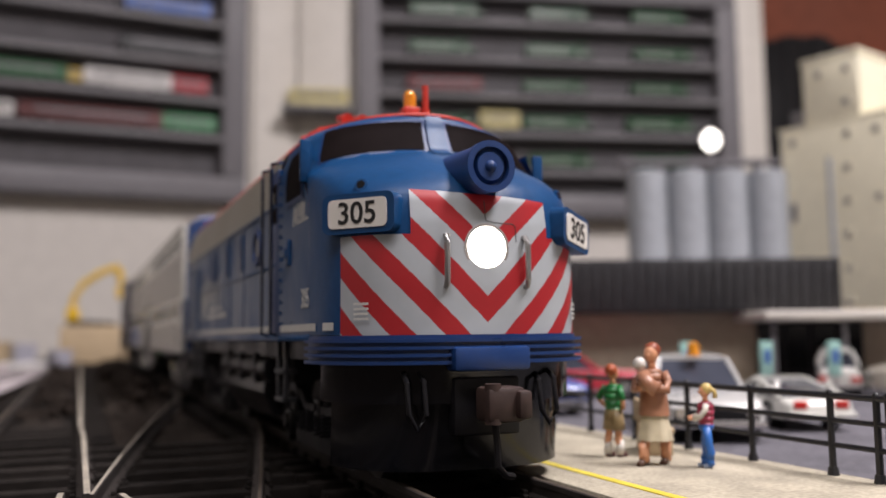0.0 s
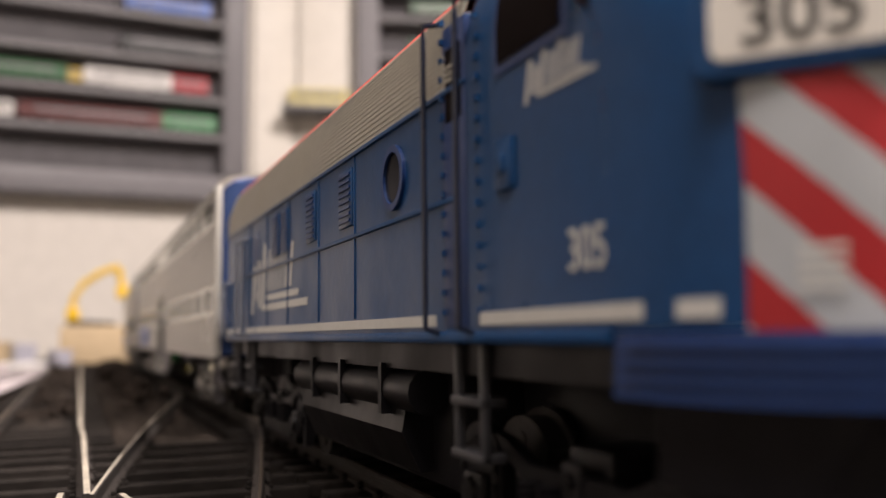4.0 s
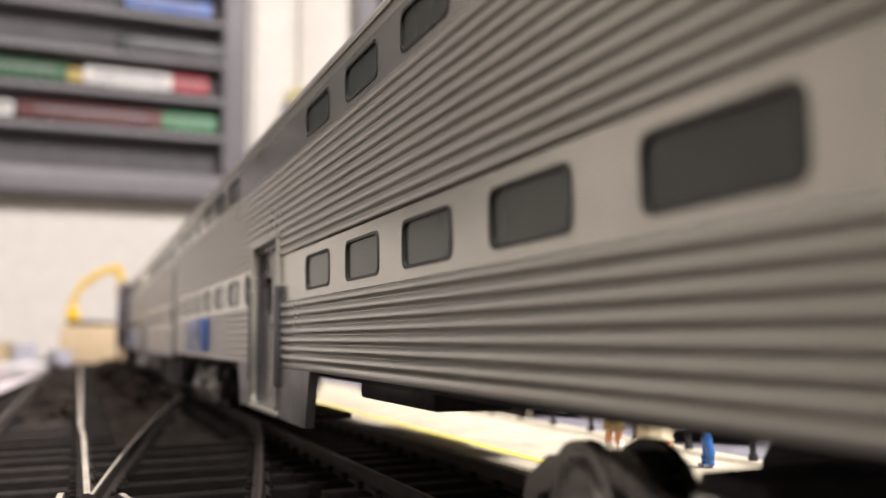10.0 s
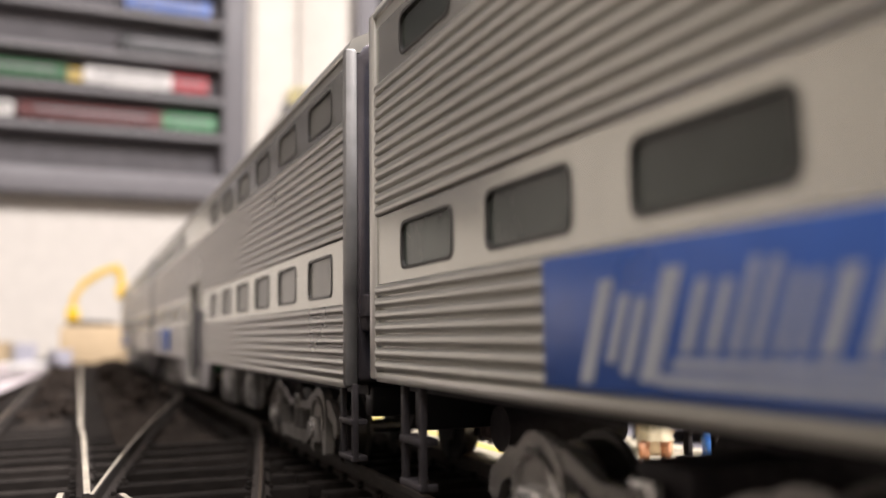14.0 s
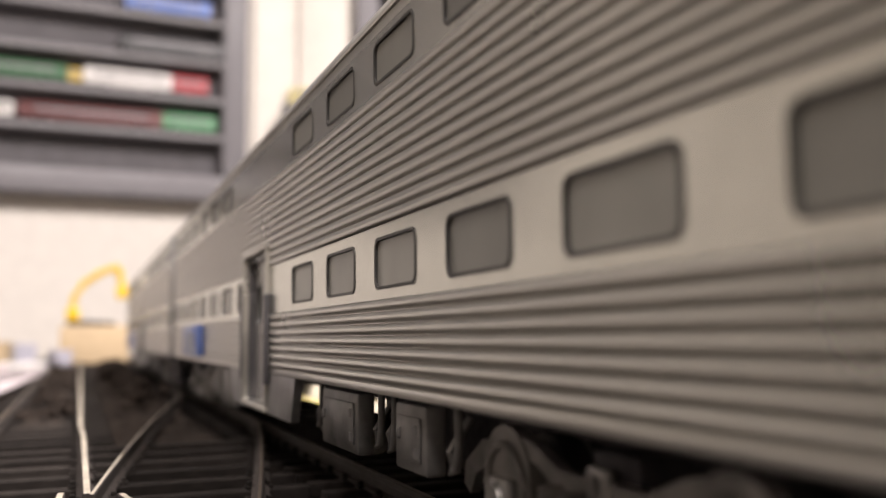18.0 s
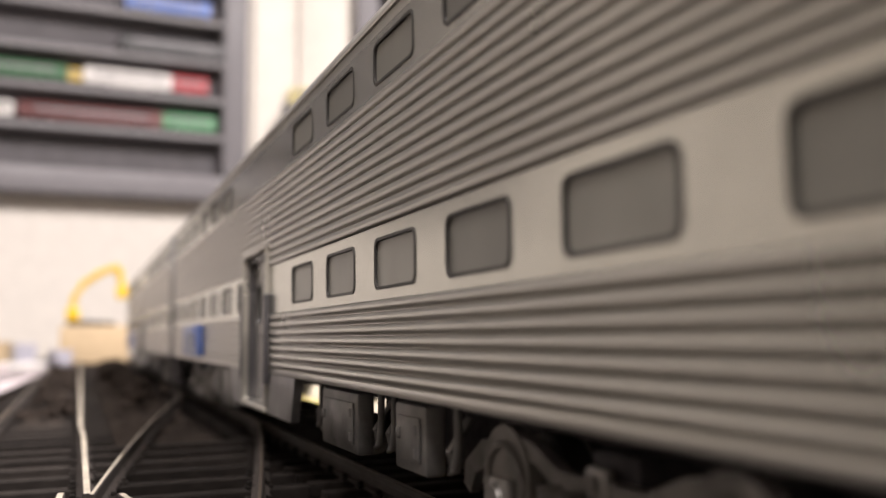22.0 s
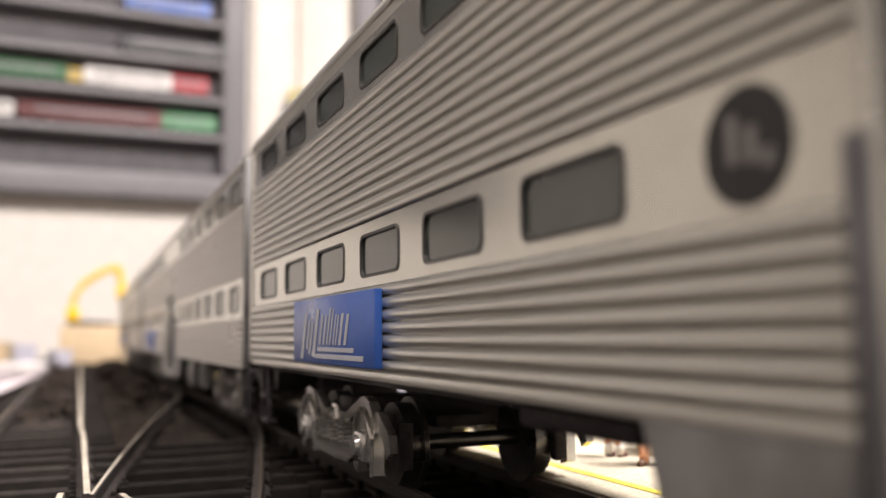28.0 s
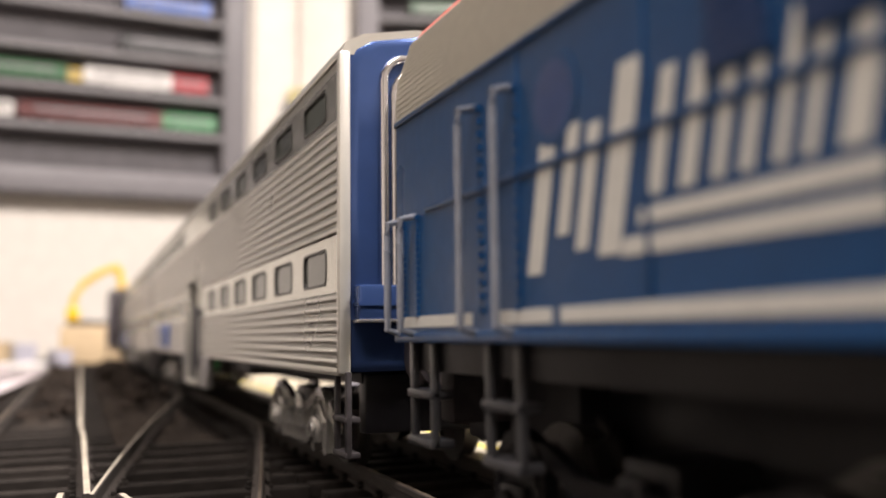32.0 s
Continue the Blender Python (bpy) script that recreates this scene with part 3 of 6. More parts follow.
def truck_frame(truck, half, wb, material, dark, horns=True):
    """Cast side frames: an arched pedestal over each axle, a bar that dips between them, coil springs, plank and end horns."""
    for sx in (-1, 1):
        x = sx * half
        h = wb / 2
        bar = Shape().prism([(-h, 10.9), (-h + 4.5, 10.2), (-h + 8.5, 8.6), (h - 8.5, 8.6), (h - 4.5, 10.2), (h, 10.9), (h, 9.2), (h - 5, 8.6), (h - 8, 7.2), (-h + 8, 7.2), (-h + 5, 8.6), (-h, 9.2)], x - 0.6, x + 0.6, axis="x")
        part("side_frame", bar, material, truck)
        plank = Shape().prism([(-h + 3.4, 3.6), (-h + 6, 4.6), (h - 6, 4.6), (h - 3.4, 3.6), (h - 6, 2.4), (-h + 6, 2.4)], min(x - sx * 0.4, x + sx * 1.2), max(x - sx * 0.4, x + sx * 1.2), axis="x")
        part("spring_plank", plank, material, truck)
        part("swing_hanger", Shape().box(min(x, x + sx * 0.9), max(x, x + sx * 0.9), -1.4, 1.4, 4.0, 9.6, 0.35).cyl((x + sx * 0.8, 0, 8.4), (x + sx * 1.3, 0, 8.4), 0.7, 0.6, 10), material, truck)
        for sy in (-1, 1):
            c = sy * h
            o = [(c - sy * 4.3, 2.0), (c - sy * 4.3, 7.0)] + [(c - sy * 4.3 * math.cos(radians(q)), 7.0 + 4.3 * math.sin(radians(q))) for q in range(15, 180, 15)] + [(c + sy * 4.3, 7.0), (c + sy * 4.3, 2.0), (c + sy * 2.6, 1.6), (c + sy * 2.4, 3.4), (c - sy * 2.4, 3.4), (c - sy * 2.6, 1.6)]
            ped = part("pedestal", Shape().prism(o, min(x - sx * 0.5, x + sx * 0.8), max(x - sx * 0.5, x + sx * 0.8), axis="x"), material, truck)
            rim = [(x + sx * 0.9, c - 3.3 * math.cos(radians(q)), 6.4 + 3.3 * math.sin(radians(q))) for q in range(-20, 201, 20)]
            part("pedestal_rim", Shape().tube(rim, 0.42, 6), material, ped)
            jb = Shape().box(min(x + sx * 0.4, x + sx * 1.7), max(x + sx * 0.4, x + sx * 1.7), c - 2.0, c + 2.0, 3.2, 7.0, 0.5)
            jb.cyl((x + 1.6 * sx, c, 5.2), (x + 2.2 * sx, c, 5.2), 1.5, 1.2, 12)
            part("journal_box", jb, material, ped)
            for k in (3.0, 6.2):
                sp = Shape()
                cy = sy * k
                coil = [(x + sx * 0.5 + 1.15 * math.cos(radians(q)), cy + 1.15 * math.sin(radians(q)), 4.5 + q / 1800 * 3.0) for q in range(0, 1801, 45)]
                sp.tube(coil, 0.32, 5)
                part("spring", sp, material, truck)
            if not horns:
                continue
            horn = Shape().prism([(c + sy * 3.6, 9.6), (c + sy * 5.2, 9.6), (c + sy * 9.0, 7.2), (c + sy * 9.4, 5.2), (c + sy * 8.0, 4.4), (c + sy * 6.8, 6.4), (c + sy * 4.0, 7.4)], x - 0.5, x + 0.5, axis="x")
            part("end_horn", horn, material, truck)
            part("brake_shoe", Shape().box(x - sx * 2.6 - 0.9, x - sx * 2.6 + 0.9, c + sy * 6.0 - 0.6, c + sy * 6.0 + 0.9, 2.6, 8.4, 0.3), dark, truck)
    bol = Shape().box(-half + 0.8, half - 0.8, -3.0, 3.0, 6.2, 10.5, 0.4)
    bol.cyl((0, 0, 10), (0, 0, 12.4), 3.0)
    part("bolster", bol, dark, truck)


def rounded(y0, y1, z0, z1, r, n=4):
    """Points of a rounded rectangle in (y, z), from its lower right corner anticlockwise."""
    out = []
    for cy, cz, a0 in ((y1 - r, z0 + r, -90), (y1 - r, z1 - r, 0), (y0 + r, z1 - r, 90), (y0 + r, z0 + r, 180)):
        for k in range(n + 1):
            a = radians(a0 + 90 * k / n)
            out.append((cy + r * math.cos(a), cz + r * math.sin(a)))
    return out


def holed(sh, x, y0, y1, z0, z1, hole, depth):
    """Flat panel y0..y1, z0..z1 at x with one rounded hole, whose rim goes in by depth."""
    n = len(hole)
    q = n // 4
    outer = []
    for i, (y, z) in enumerate(hole):
        k, j = i // q, i % q
        corner = ((y1, z0), (y1, z1), (y0, z1), (y0, z0))[k]
        if j * 2 == q - 1:
            outer.append(corner)
        elif k == 0:
            outer.append((y, z0) if j * 2 < q - 1 else (y1, z))
        elif k == 1:
            outer.append((y1, z) if j * 2 < q - 1 else (y, z1))
        elif k == 2:
            outer.append((y, z1) if j * 2 < q - 1 else (y0, z))
        else:
            outer.append((y0, z) if j * 2 < q - 1 else (y, z0))
    v = [(x, y, z) for y, z in outer] + [(x, y, z) for y, z in hole] + [(x + depth, y, z) for y, z in hole]
    f = [(i, (i + 1) % n, n + (i + 1) % n, n + i) for i in range(n)] + [(n + i, n + (i + 1) % n, 2 * n + (i + 1) % n, 2 * n + i) for i in range(n)]
    sh.add(v, f)


def ring(x0, x1, outer, inner):
    n = len(outer)
    v = [(x0, *p) for p in outer] + [(x0, *p) for p in inner] + [(x1, *p) for p in outer] + [(x1, *p) for p in inner]
    f = []
    for i in range(n):
        j = (i + 1) % n
        f += [(i, j, n + j, n + i), (2 * n + i, 3 * n + i, 3 * n + j, 2 * n + j), (i, 2 * n + i, 2 * n + j, j), (n + i, n + j, 3 * n + j, 3 * n + i)]
    return Shape().add(v, f)


def ribs(z0, z1, pitch, x, depth, sx):
    """Profile of fluted sheet between two heights: a row of half-round ribs with narrow grooves."""
    n = max(1, round((z1 - z0) / pitch))
    p = (z1 - z0) / n
    pts = []
    for i in range(n):
        b = z0 + i * p
        for k, d in ((0.0, 0.0), (0.09, 0.02), (0.13, 0.58), (0.22, 0.9), (0.5, 1.0), (0.80, 0.95), (0.93, 0.66), (0.985, 0.1)):
            pts.append((x + sx * (depth * d - depth * 0.5), b + k * p))
    pts.append((x - sx * depth * 0.5, z1))
    return pts


def pillow(outline, y, s, r, n=5):
    """Panel in the x-z plane that bulges out from y towards s with edges rounded by r."""
    cx, cz = 0.0, (min(b for a, b in outline) + max(b for a, b in outline)) / 2
    hw, hh = max(a for a, b in outline), max(b for a, b in outline) - cz
    rings = []
    for k in range(n + 1):
        q = radians(90 * k / n)
        d, out = r * (1 - math.cos(q)), r * math.sin(q)
        rings.append([(a * (1 - d / hw), y + s * out, cz + (b - cz) * (1 - d / hh)) for a, b in outline])
    m = len(outline)
    f = [(k * m + i, k * m + (i + 1) % m, (k + 1) * m + (i + 1) % m, (k + 1) * m + i) for k in range(n) for i in range(m)]
    f += [tuple(range(n * m, n * m + m)), tuple(range(m))[::-1]]
    return Shape().add([p for ring_ in rings for p in ring_], f)


def name_plate(parent, x, y0, y1, z0, z1, sx):
    """Blue plate with slanted white blocks and two underlines."""
    pl = part("name_plate", Shape().box(min(x, x + sx * 0.9), max(x, x + sx * 0.9), y0, y1, z0, z1, 0.12), M_PLATE, parent, "bright blue plate with pale slanted bars and underlines")
    logo_shapes(pl, x + sx * 0.92, sx, y1 - 4.6, y0 + 4.0, z0 + 0.5, z1 - 1.5, 0.42, M_MARK)


def logo_shapes(parent, x, sx, ya, yb, z0, z1, slant, mark=M_WHITE):
    """White mark of plain slanted blocks: a tall pair, four lower ones and two underlines, from ya towards yb."""
    d = -1 if yb < ya else 1
    L, Ht = abs(yb - ya), z1 - z0
    base = z0 + Ht * 0.30

    def quad(u0, u1, h0, h1, t=0.05):
        s = slant * d
        pts = [(ya + d * L * u0 + s * (h0 - z0), h0), (ya + d * L * u1 + s * (h0 - z0), h0), (ya + d * L * u1 + s * (h1 - z0), h1), (ya + d * L * u0 + s * (h1 - z0), h1)]
        return Shape().prism(pts, x, x + sx * t, axis="x")

    for u0, u1, lo, hi in ((0.0, 0.05, 0.0, 0.95), (0.085, 0.12, 0.2, 0.8), (0.145, 0.18, 0.1, 0.76), (0.21, 0.265, 0.05, 1.0)):
        part("logo_block", quad(u0, u1, z0 + Ht * lo, z0 + Ht * hi), mark, parent)
    for u0, u1, top in ((0.315, 0.41, 0.88), (0.44, 0.51, 1.0), (0.54, 0.60, 0.88), (0.63, 0.745, 0.88)):
        w = (u1 - u0) * 0.32
        part("logo_block", quad(u0, u0 + w, base, z0 + Ht * top), mark, parent)
        part("logo_block", quad(u1 - w, u1, base, z0 + Ht * (top - 0.02)), mark, parent)
    part("logo_underline", quad(0.30, 0.86, base - Ht * 0.13, base - Ht * 0.05), mark, parent)
    part("logo_underline", quad(0.27, 1.0, base - Ht * 0.27, base - Ht * 0.18), mark, parent)


def coach(name, label, front, Z, silver, band, pane, end_mat, trim, truck_y, blue_end=False, boxes=False):
    """Two-level coach, its front at local y = 0. Z: sill, lower windows, upper windows, eave."""
    car = thing(name, label, "railway coach", "coaches of the train", TRACK_X, front, 0)
    sill, w0, w1, q0, q1, eave = Z
    L = COACH_LEN
    A0 = -1.2           # where the fluted side begins behind the front corner post
    bandlo, bandhi, uplo, uphi = w0 - 1.1, w1 + 1.3, q0 - 0.9, q1 + 0.9
    first = [4.7 + 20.2 * k for k in range(6)]
    second = [175.6 + 19.9 * k for k in range(6)]
    door0, door1 = 135.4, 158.0
    for sx in (-1, 1):
        x = sx * HALF
        inner = -sx * 0.9
        for a, b in ((A0, door0), (door1, L - 1.6)):
            sh = Shape().prism(ribs(sill + 0.5, bandlo, 1.32, x, 0.55, sx) + [(x - sx * 1.0, bandlo), (x - sx * 1.0, sill + 0.5)], a, b)
            part("fluted_panel", sh, silver, car, smooth=50)
            part("sill", Shape().box(min(x - sx * 0.6, x + sx * 0.12), max(x - sx * 0.6, x + sx * 0.12), a, b, sill - 0.5, sill + 0.5, 0.1), silver, car)
        pitch = (uplo - bandhi) / round((uplo - bandhi) / 1.32)
        door_top = bandhi + pitch * round(3.5 / pitch)
        for a, b, lo in ((A0, door0, bandhi), (door0, door1, door_top), (door1, L - 1.6, bandhi)):
            sh = Shape().prism(ribs(lo, uplo, 1.32, x, 0.55, sx) + [(x - sx * 1.0, uplo), (x - sx * 1.0, lo)], a, b)
            part("fluted_panel", sh, silver, car, smooth=50)
        # window bands
        for cells, a, b, WW in ((first, A0, door0, 12.6), (second, door1, L - 1.6, 13.2)):
            for z0, z1, h0, h1, up in ((bandlo, bandhi, w0, w1, False), (uplo, uphi, q0, q1, True)):
                if up:
                    a2, b2 = (A0, 149.0) if a < 10 else (149.0, L - 1.6)
                else:
                    a2, b2 = a, b
                sh = Shape()
                edges = [a2] + [(cells[k] + WW + cells[k + 1]) / 2 for k in range(5)]
                last = cells[-1] + WW + 4.15
                if a < 10:
                    edges.append(last)
                    sh.add([(x, last, z0), (x, b2, z0), (x, b2, z1), (x, last, z1)], [(0, 1, 2, 3)])
                else:
                    edges[0] = cells[0] - 4.15
                    sh.add([(x, a2, z0), (x, edges[0], z0), (x, edges[0], z1), (x, a2, z1)], [(0, 1, 2, 3)])
                    edges.append(b2)
                for k in range(6):
                    holed(sh, x, edges[k], edges[k + 1], z0, z1, rounded(cells[k], cells[k] + WW, h0, h1, 1.1, 4), inner)
                part("window_band", sh, band, car, smooth=None)
                for k in range(6):
                    o = rounded(cells[k] - 0.05, cells[k] + WW + 0.05, h0 - 0.05, h1 + 0.05, 1.1, 4)
                    i = rounded(cells[k] + 0.3, cells[k] + WW - 0.3, h0 + 0.28, h1 - 0.28, 0.9, 4)
                    fr = part("window_frame", ring(x - sx * 0.55, x + sx * 0.1, o, i), M_GASKET, car)
                    pn = Shape().prism(o, min(x - sx * 0.5, x - sx * 0.2), max(x - sx * 0.5, x - sx * 0.2), axis="x")
                    part("pane", pn, pane, fr)
        # letterboard above the upper windows
        part("letterboard", Shape().prism([(x, uphi), (x, eave), (x - sx * 0.8, eave), (x - sx * 0.8, uphi)], A0, L - 1.6), silver, car)
        part("eave_moulding", Shape().box(min(x - sx * 0.3, x + sx * 0.3), max(x - sx * 0.3, x + sx * 0.3), -1.4, L - 1.0, eave - 0.5, eave + 0.1, 0.1), silver, car)
        # doorway: frame, two leaves, track cover and step skirt
        low = 7.0
        def span(lo_x, hi_x):
            return min(x + sx * lo_x, x + sx * hi_x), max(x + sx * lo_x, x + sx * hi_x)

        for a, b in ((door0, door0 + 0.9), (door1 - 0.9, door1)):
            part("door_frame", Shape().box(*span(-3, 0.75), a, b, low, door_top, 0.25), silver, car, "raised silver door frame")
        part("door_head", Shape().box(*span(-3, 0.85), door0 - 0.2, door1 + 0.2, door_top - 0.9, door_top + 0.15, 0.25), silver, car)
        part("door_threshold", Shape().box(*span(-3, 0.9), door0, door1, low - 0.8, low + 0.3, 0.3), silver, car)
        for a, b in ((door0 + 0.9, door0 + 2.3), (door1 - 2.3, door1 - 0.9)):
            part("door_jamb", Shape().box(*span(-3, -0.25), a, b, low + 0.3, door_top - 0.9, 0.2), M_JAMB, car)
        part("door_jamb", Shape().box(*span(-3, -0.35), door0 + 2.3, door1 - 2.3, door_top - 2.0, door_top - 0.9, 0.2), M_JAMB, car)
        for yg in (door0 - 0.9, door1 - 0.5):
            part("door_guide", Shape().box(min(x, x + sx * 1.1), max(x, x + sx * 1.1), yg, yg + 1.4, low + 4, bandhi - 4.5, 0.4), M_JAMB, car)
        mid = (door0 + door1) / 2
        for y0, y1 in ((door0 + 1.7, mid - 0.1), (mid + 0.1, door1 - 1.7)):
            lf = Shape()
            xi = x - sx * 1.3
            c = (y0 + y1) / 2
            hole = rounded(c - 2.9, c + 2.9, bandlo - 1.5, w1 - 0.9, 1.1, 4)
            holed(lf, xi, y0, y1, bandlo - 3.2, bandhi + 0.6, hole, -sx * 0.5)
            lf.box(min(xi, xi - sx * 0.9), max(xi, xi - sx * 0.9), y0, y1, low, bandlo - 3.2).box(min(xi, xi - sx * 0.9), max(xi, xi - sx * 0.9), y0, y1, bandhi + 0.6, door_top - 1.4)
            leaf = part("door_leaf", lf, M_DOOR, car)
            pn = Shape().prism(hole, min(xi - sx * 0.6, xi - sx * 0.4), max(xi - sx * 0.6, xi - sx * 0.4), axis="x")
            part("pane", pn, M_CLEAR, leaf).visible_shadow = False
            seat = Shape().box(min(xi - sx * 2.0, xi - sx * 5.0), max(xi - sx * 2.0, xi - sx * 5.0), c - 1.0, c + 2.4, low + 3.0, bandlo + 0.9, 0.5)
            part("passenger_seat", seat, M_SEAT, car, "bright green seat behind the door glass")
            dot = c + (3.6 if c < mid else -3.6)
            part("door_handle", Shape().cyl((xi, dot, bandlo - 3.6), (xi + sx * 0.35, dot, bandlo - 3.6), 0.5, 0.4, 10), M_GASKET, leaf)
        for a, b, ca in ((115.8, door0, 0), (door1, 174.6, 1)):
            e = 2.6
            p = [(a + (e if ca == 0 else 0), low - 0.9), (b - (e if ca == 1 else 0), low - 0.9), (b, sill - 0.4), (a, sill - 0.4)]
            part("step_skirt", Shape().prism(p, min(x - sx * 1.2, x + sx * 0.1), max(x - sx * 1.2, x + sx * 0.1), axis="x"), M_SKIRT, car)
        part("step_plate", Shape().box(min(x - sx * 8, x - sx * 1.4), max(x - sx * 8, x - sx * 1.4), 123, 168, low - 0.2, low + 0.6), M_DARK, car)
        # corner posts and corner steps
        for a, b in ((-2.7, -1.1), (L - 1.8, L + 0.2)):
            part("corner_post", Shape().box(min(x - sx * 1.2, x + sx * 0.35), max(x - sx * 1.2, x + sx * 0.35), a, b, sill - 0.3, eave + 0.4, 0.4), trim, car)
        for yc in (-0.4, L - 10.6):
            for dy in (-2.4, 2.4):
                part("step_hanger", Shape().box(min(x - sx * 0.4, x - sx * 1.1), max(x - sx * 0.4, x - sx * 1.1), yc + dy - 0.45, yc + dy + 0.45, 4.2, sill, 0.15), M_DARK, car)
            for zz in (4.2, 8.4):
                part("step", Shape().box(min(x - sx * 0.2, x - sx * 2.2), max(x - sx * 0.2, x - sx * 2.2), yc - 2.8, yc + 2.8, zz, zz + 0.7, 0.15), M_DARK, car)
        name_plate(car, x + sx * 0.25, 220.0, 257.4, sill + 0.9, bandlo - 0.5, sx)
        disc = Shape().cyl((x - sx * 0.1, 165.3, (w0 + w1) / 2), (x + sx * 0.12, 165.3, (w0 + w1) / 2), 3.0, 3.0, 32)
        em = part("round_emblem", disc, M_TEXT, car, "dark round emblem with pale slanted bars")
        for k, (dy, dz, hh) in enumerate(((0.9, 0.4, 2.4), (-0.4, 0.0, 1.8), (-1.5, -0.8, 0.9))):
            part("emblem_bar", Shape().box(min(x + sx * 0.12, x + sx * 0.16), max(x + sx * 0.12, x + sx * 0.16), 165.3 + dy - 0.35, 165.3 + dy + 0.35, (w0 + w1) / 2 + dz - hh / 2, (w0 + w1) / 2 + dz + hh / 2), M_SKIRT, em)
    # roof, ends and underframe
    prof = [(-HALF - 0.1, eave), (-HALF + 0.6, eave + 1.6), (-HALF + 3, eave + 2.9), (-8, eave + 4.2), (0, eave + 4.6), (8, eave + 4.2), (HALF - 3, eave + 2.9), (HALF - 0.6, eave + 1.6), (HALF + 0.1, eave)]
    part("roof", Shape().prism(prof, -2.4, L), silver, car, smooth=60)
    for yy, s in ((-2.4, -1), (L, 1)):
        y = yy
        blue = blue_end and s < 0
        shell = [(-HALF + 0.2, sill - 0.3), (HALF - 0.2, sill - 0.3), (HALF - 0.2, eave + 0.2), (HALF - 0.9, eave + 1.7), (HALF - 3.2, eave + 3.1), (8, eave + 4.4), (0, eave + 4.8), (-8, eave + 4.4), (-HALF + 3.2, eave + 3.1), (-HALF + 0.9, eave + 1.7), (-HALF + 0.2, eave + 0.2)]
        # The front end's blue is a painted reflection of the locomotive ahead.
        if blue:
            part("end_panel", pillow(shell, y - s * 1.9, s, 2.2), end_mat, car, "chrome end panel coloured blue for the mirrored locomotive, with rounded edges", smooth=60)
        else:
            part("end_panel", pillow(shell, y - s * 1.9, s, 2.2), end_mat, car, smooth=60)
        if blue:
            for k, (hw, top) in enumerate(((12.3, 3.0), (10.9, 4.6))):
                pth = [(-hw, y + s * 0.5, sill + 8)] + [(-hw + 3 - 3 * math.cos(radians(q)), y + s * 0.5, eave - top + 3 * math.sin(radians(q))) for q in range(0, 91, 15)]
                pth = pth + [(-a, b, c) for a, b, c in pth[::-1]]
                part("end_rib", Shape().tube(pth, 0.55, 8), M_CHROME, car, smooth=60)
        for r0, r1, d0, d1 in ((9.8, 7.0, 0.3, 2.0), (9.0, 6.6, 2.0, 3.4), (8.2, 6.2, 3.4, 4.4 if blue else 3.8)):
            o, i = rounded(-r0, r0, sill - 2, eave - 3.5 - d0 * 0.3, 3, 4), rounded(-r1, r1, sill - 4, eave - 5.5, 2, 4)
            n = len(o)
            v = [(a, y + s * d0, b) for a, b in o] + [(a, y + s * d0, b) for a, b in i] + [(a, y + s * d1, b) for a, b in o] + [(a, y + s * d1, b) for a, b in i]
            f = []
            for k in range(n):
                j = (k + 1) % n
                f += [(k, j, n + j, n + k), (2 * n + k, 3 * n + k, 3 * n + j, 2 * n + j), (k, 2 * n + k, 2 * n + j, j), (n + k, n + j, 3 * n + j, 3 * n + k)]
            part("diaphragm", Shape().add(v, f), M_BELLOWS if blue else M_DARK, car, "purple-grey gangway bellows fold" if blue else "")
        part("end_door", Shape().box(-6, 6, min(y, y + s * 0.6), max(y, y + s * 0.6), sill, eave - 4, 0.3), M_COACHBLUE if blue else M_DARK, car)
        for sx in (-1, 1):
            part("end_box", Shape().box(sx * 13.3 - 3.0, sx * 13.3 + 3.0, min(y, y + s * 2.4), max(y, y + s * 2.4), sill + 6.2, sill + 10.6, 0.5).box(sx * 13.3 - 3.1, sx * 13.3 + 3.1, min(y, y + s * 2.6), max(y, y + s * 2.6), sill + 8.0, sill + 8.4), end_mat if blue else M_DARK, car)
            if blue:
                part("end_box_rim", Shape().box(sx * 13.3 - 3.2, sx * 13.3 + 3.2, min(y, y + s * 2.6), max(y, y + s * 2.6), sill + 5.9, sill + 6.4, 0.15), M_CHROME, car)
        part("end_apron", Shape().box(-14.0, 14.0, min(y - s * 2.5, y - s * 5.5), max(y - s * 2.5, y - s * 5.5), 6.6 if blue else 9.0, sill - 0.4, 0.4), M_BLACK, car)
        part("brake_cylinder", Shape().cyl((-7, y - s * 9, 9.2), (7, y - s * 9, 9.2), 2.4, n=14), M_DARK, car, smooth=50)
        cp = Shape().box(-1.6, 1.6, min(y - s * 8, y + s * 6.5), max(y - s * 8, y + s * 6.5), 7.4, 9.6, 0.4).box(-2.4, 2.4, min(y + s * 4.0, y + s * 6.4), max(y + s * 4.0, y + s * 6.4), 6.6, 10.6, 0.5)
        part("coupler", cp, M_COUPLER, car)
    part("underframe", Shape().box(-HALF + 3.6, HALF - 3.6, 1, L - 1, sill - 1.6, sill + 0.2).box(-3, 3, 4, L - 4, sill - 3.2, sill - 1.4), M_DARK, car)
    part("floor", Shape().box(-HALF + 3.6, HALF - 3.6, 1.4, L - 1.4, sill + 0.3, sill + 1.2), M_DARK, car)
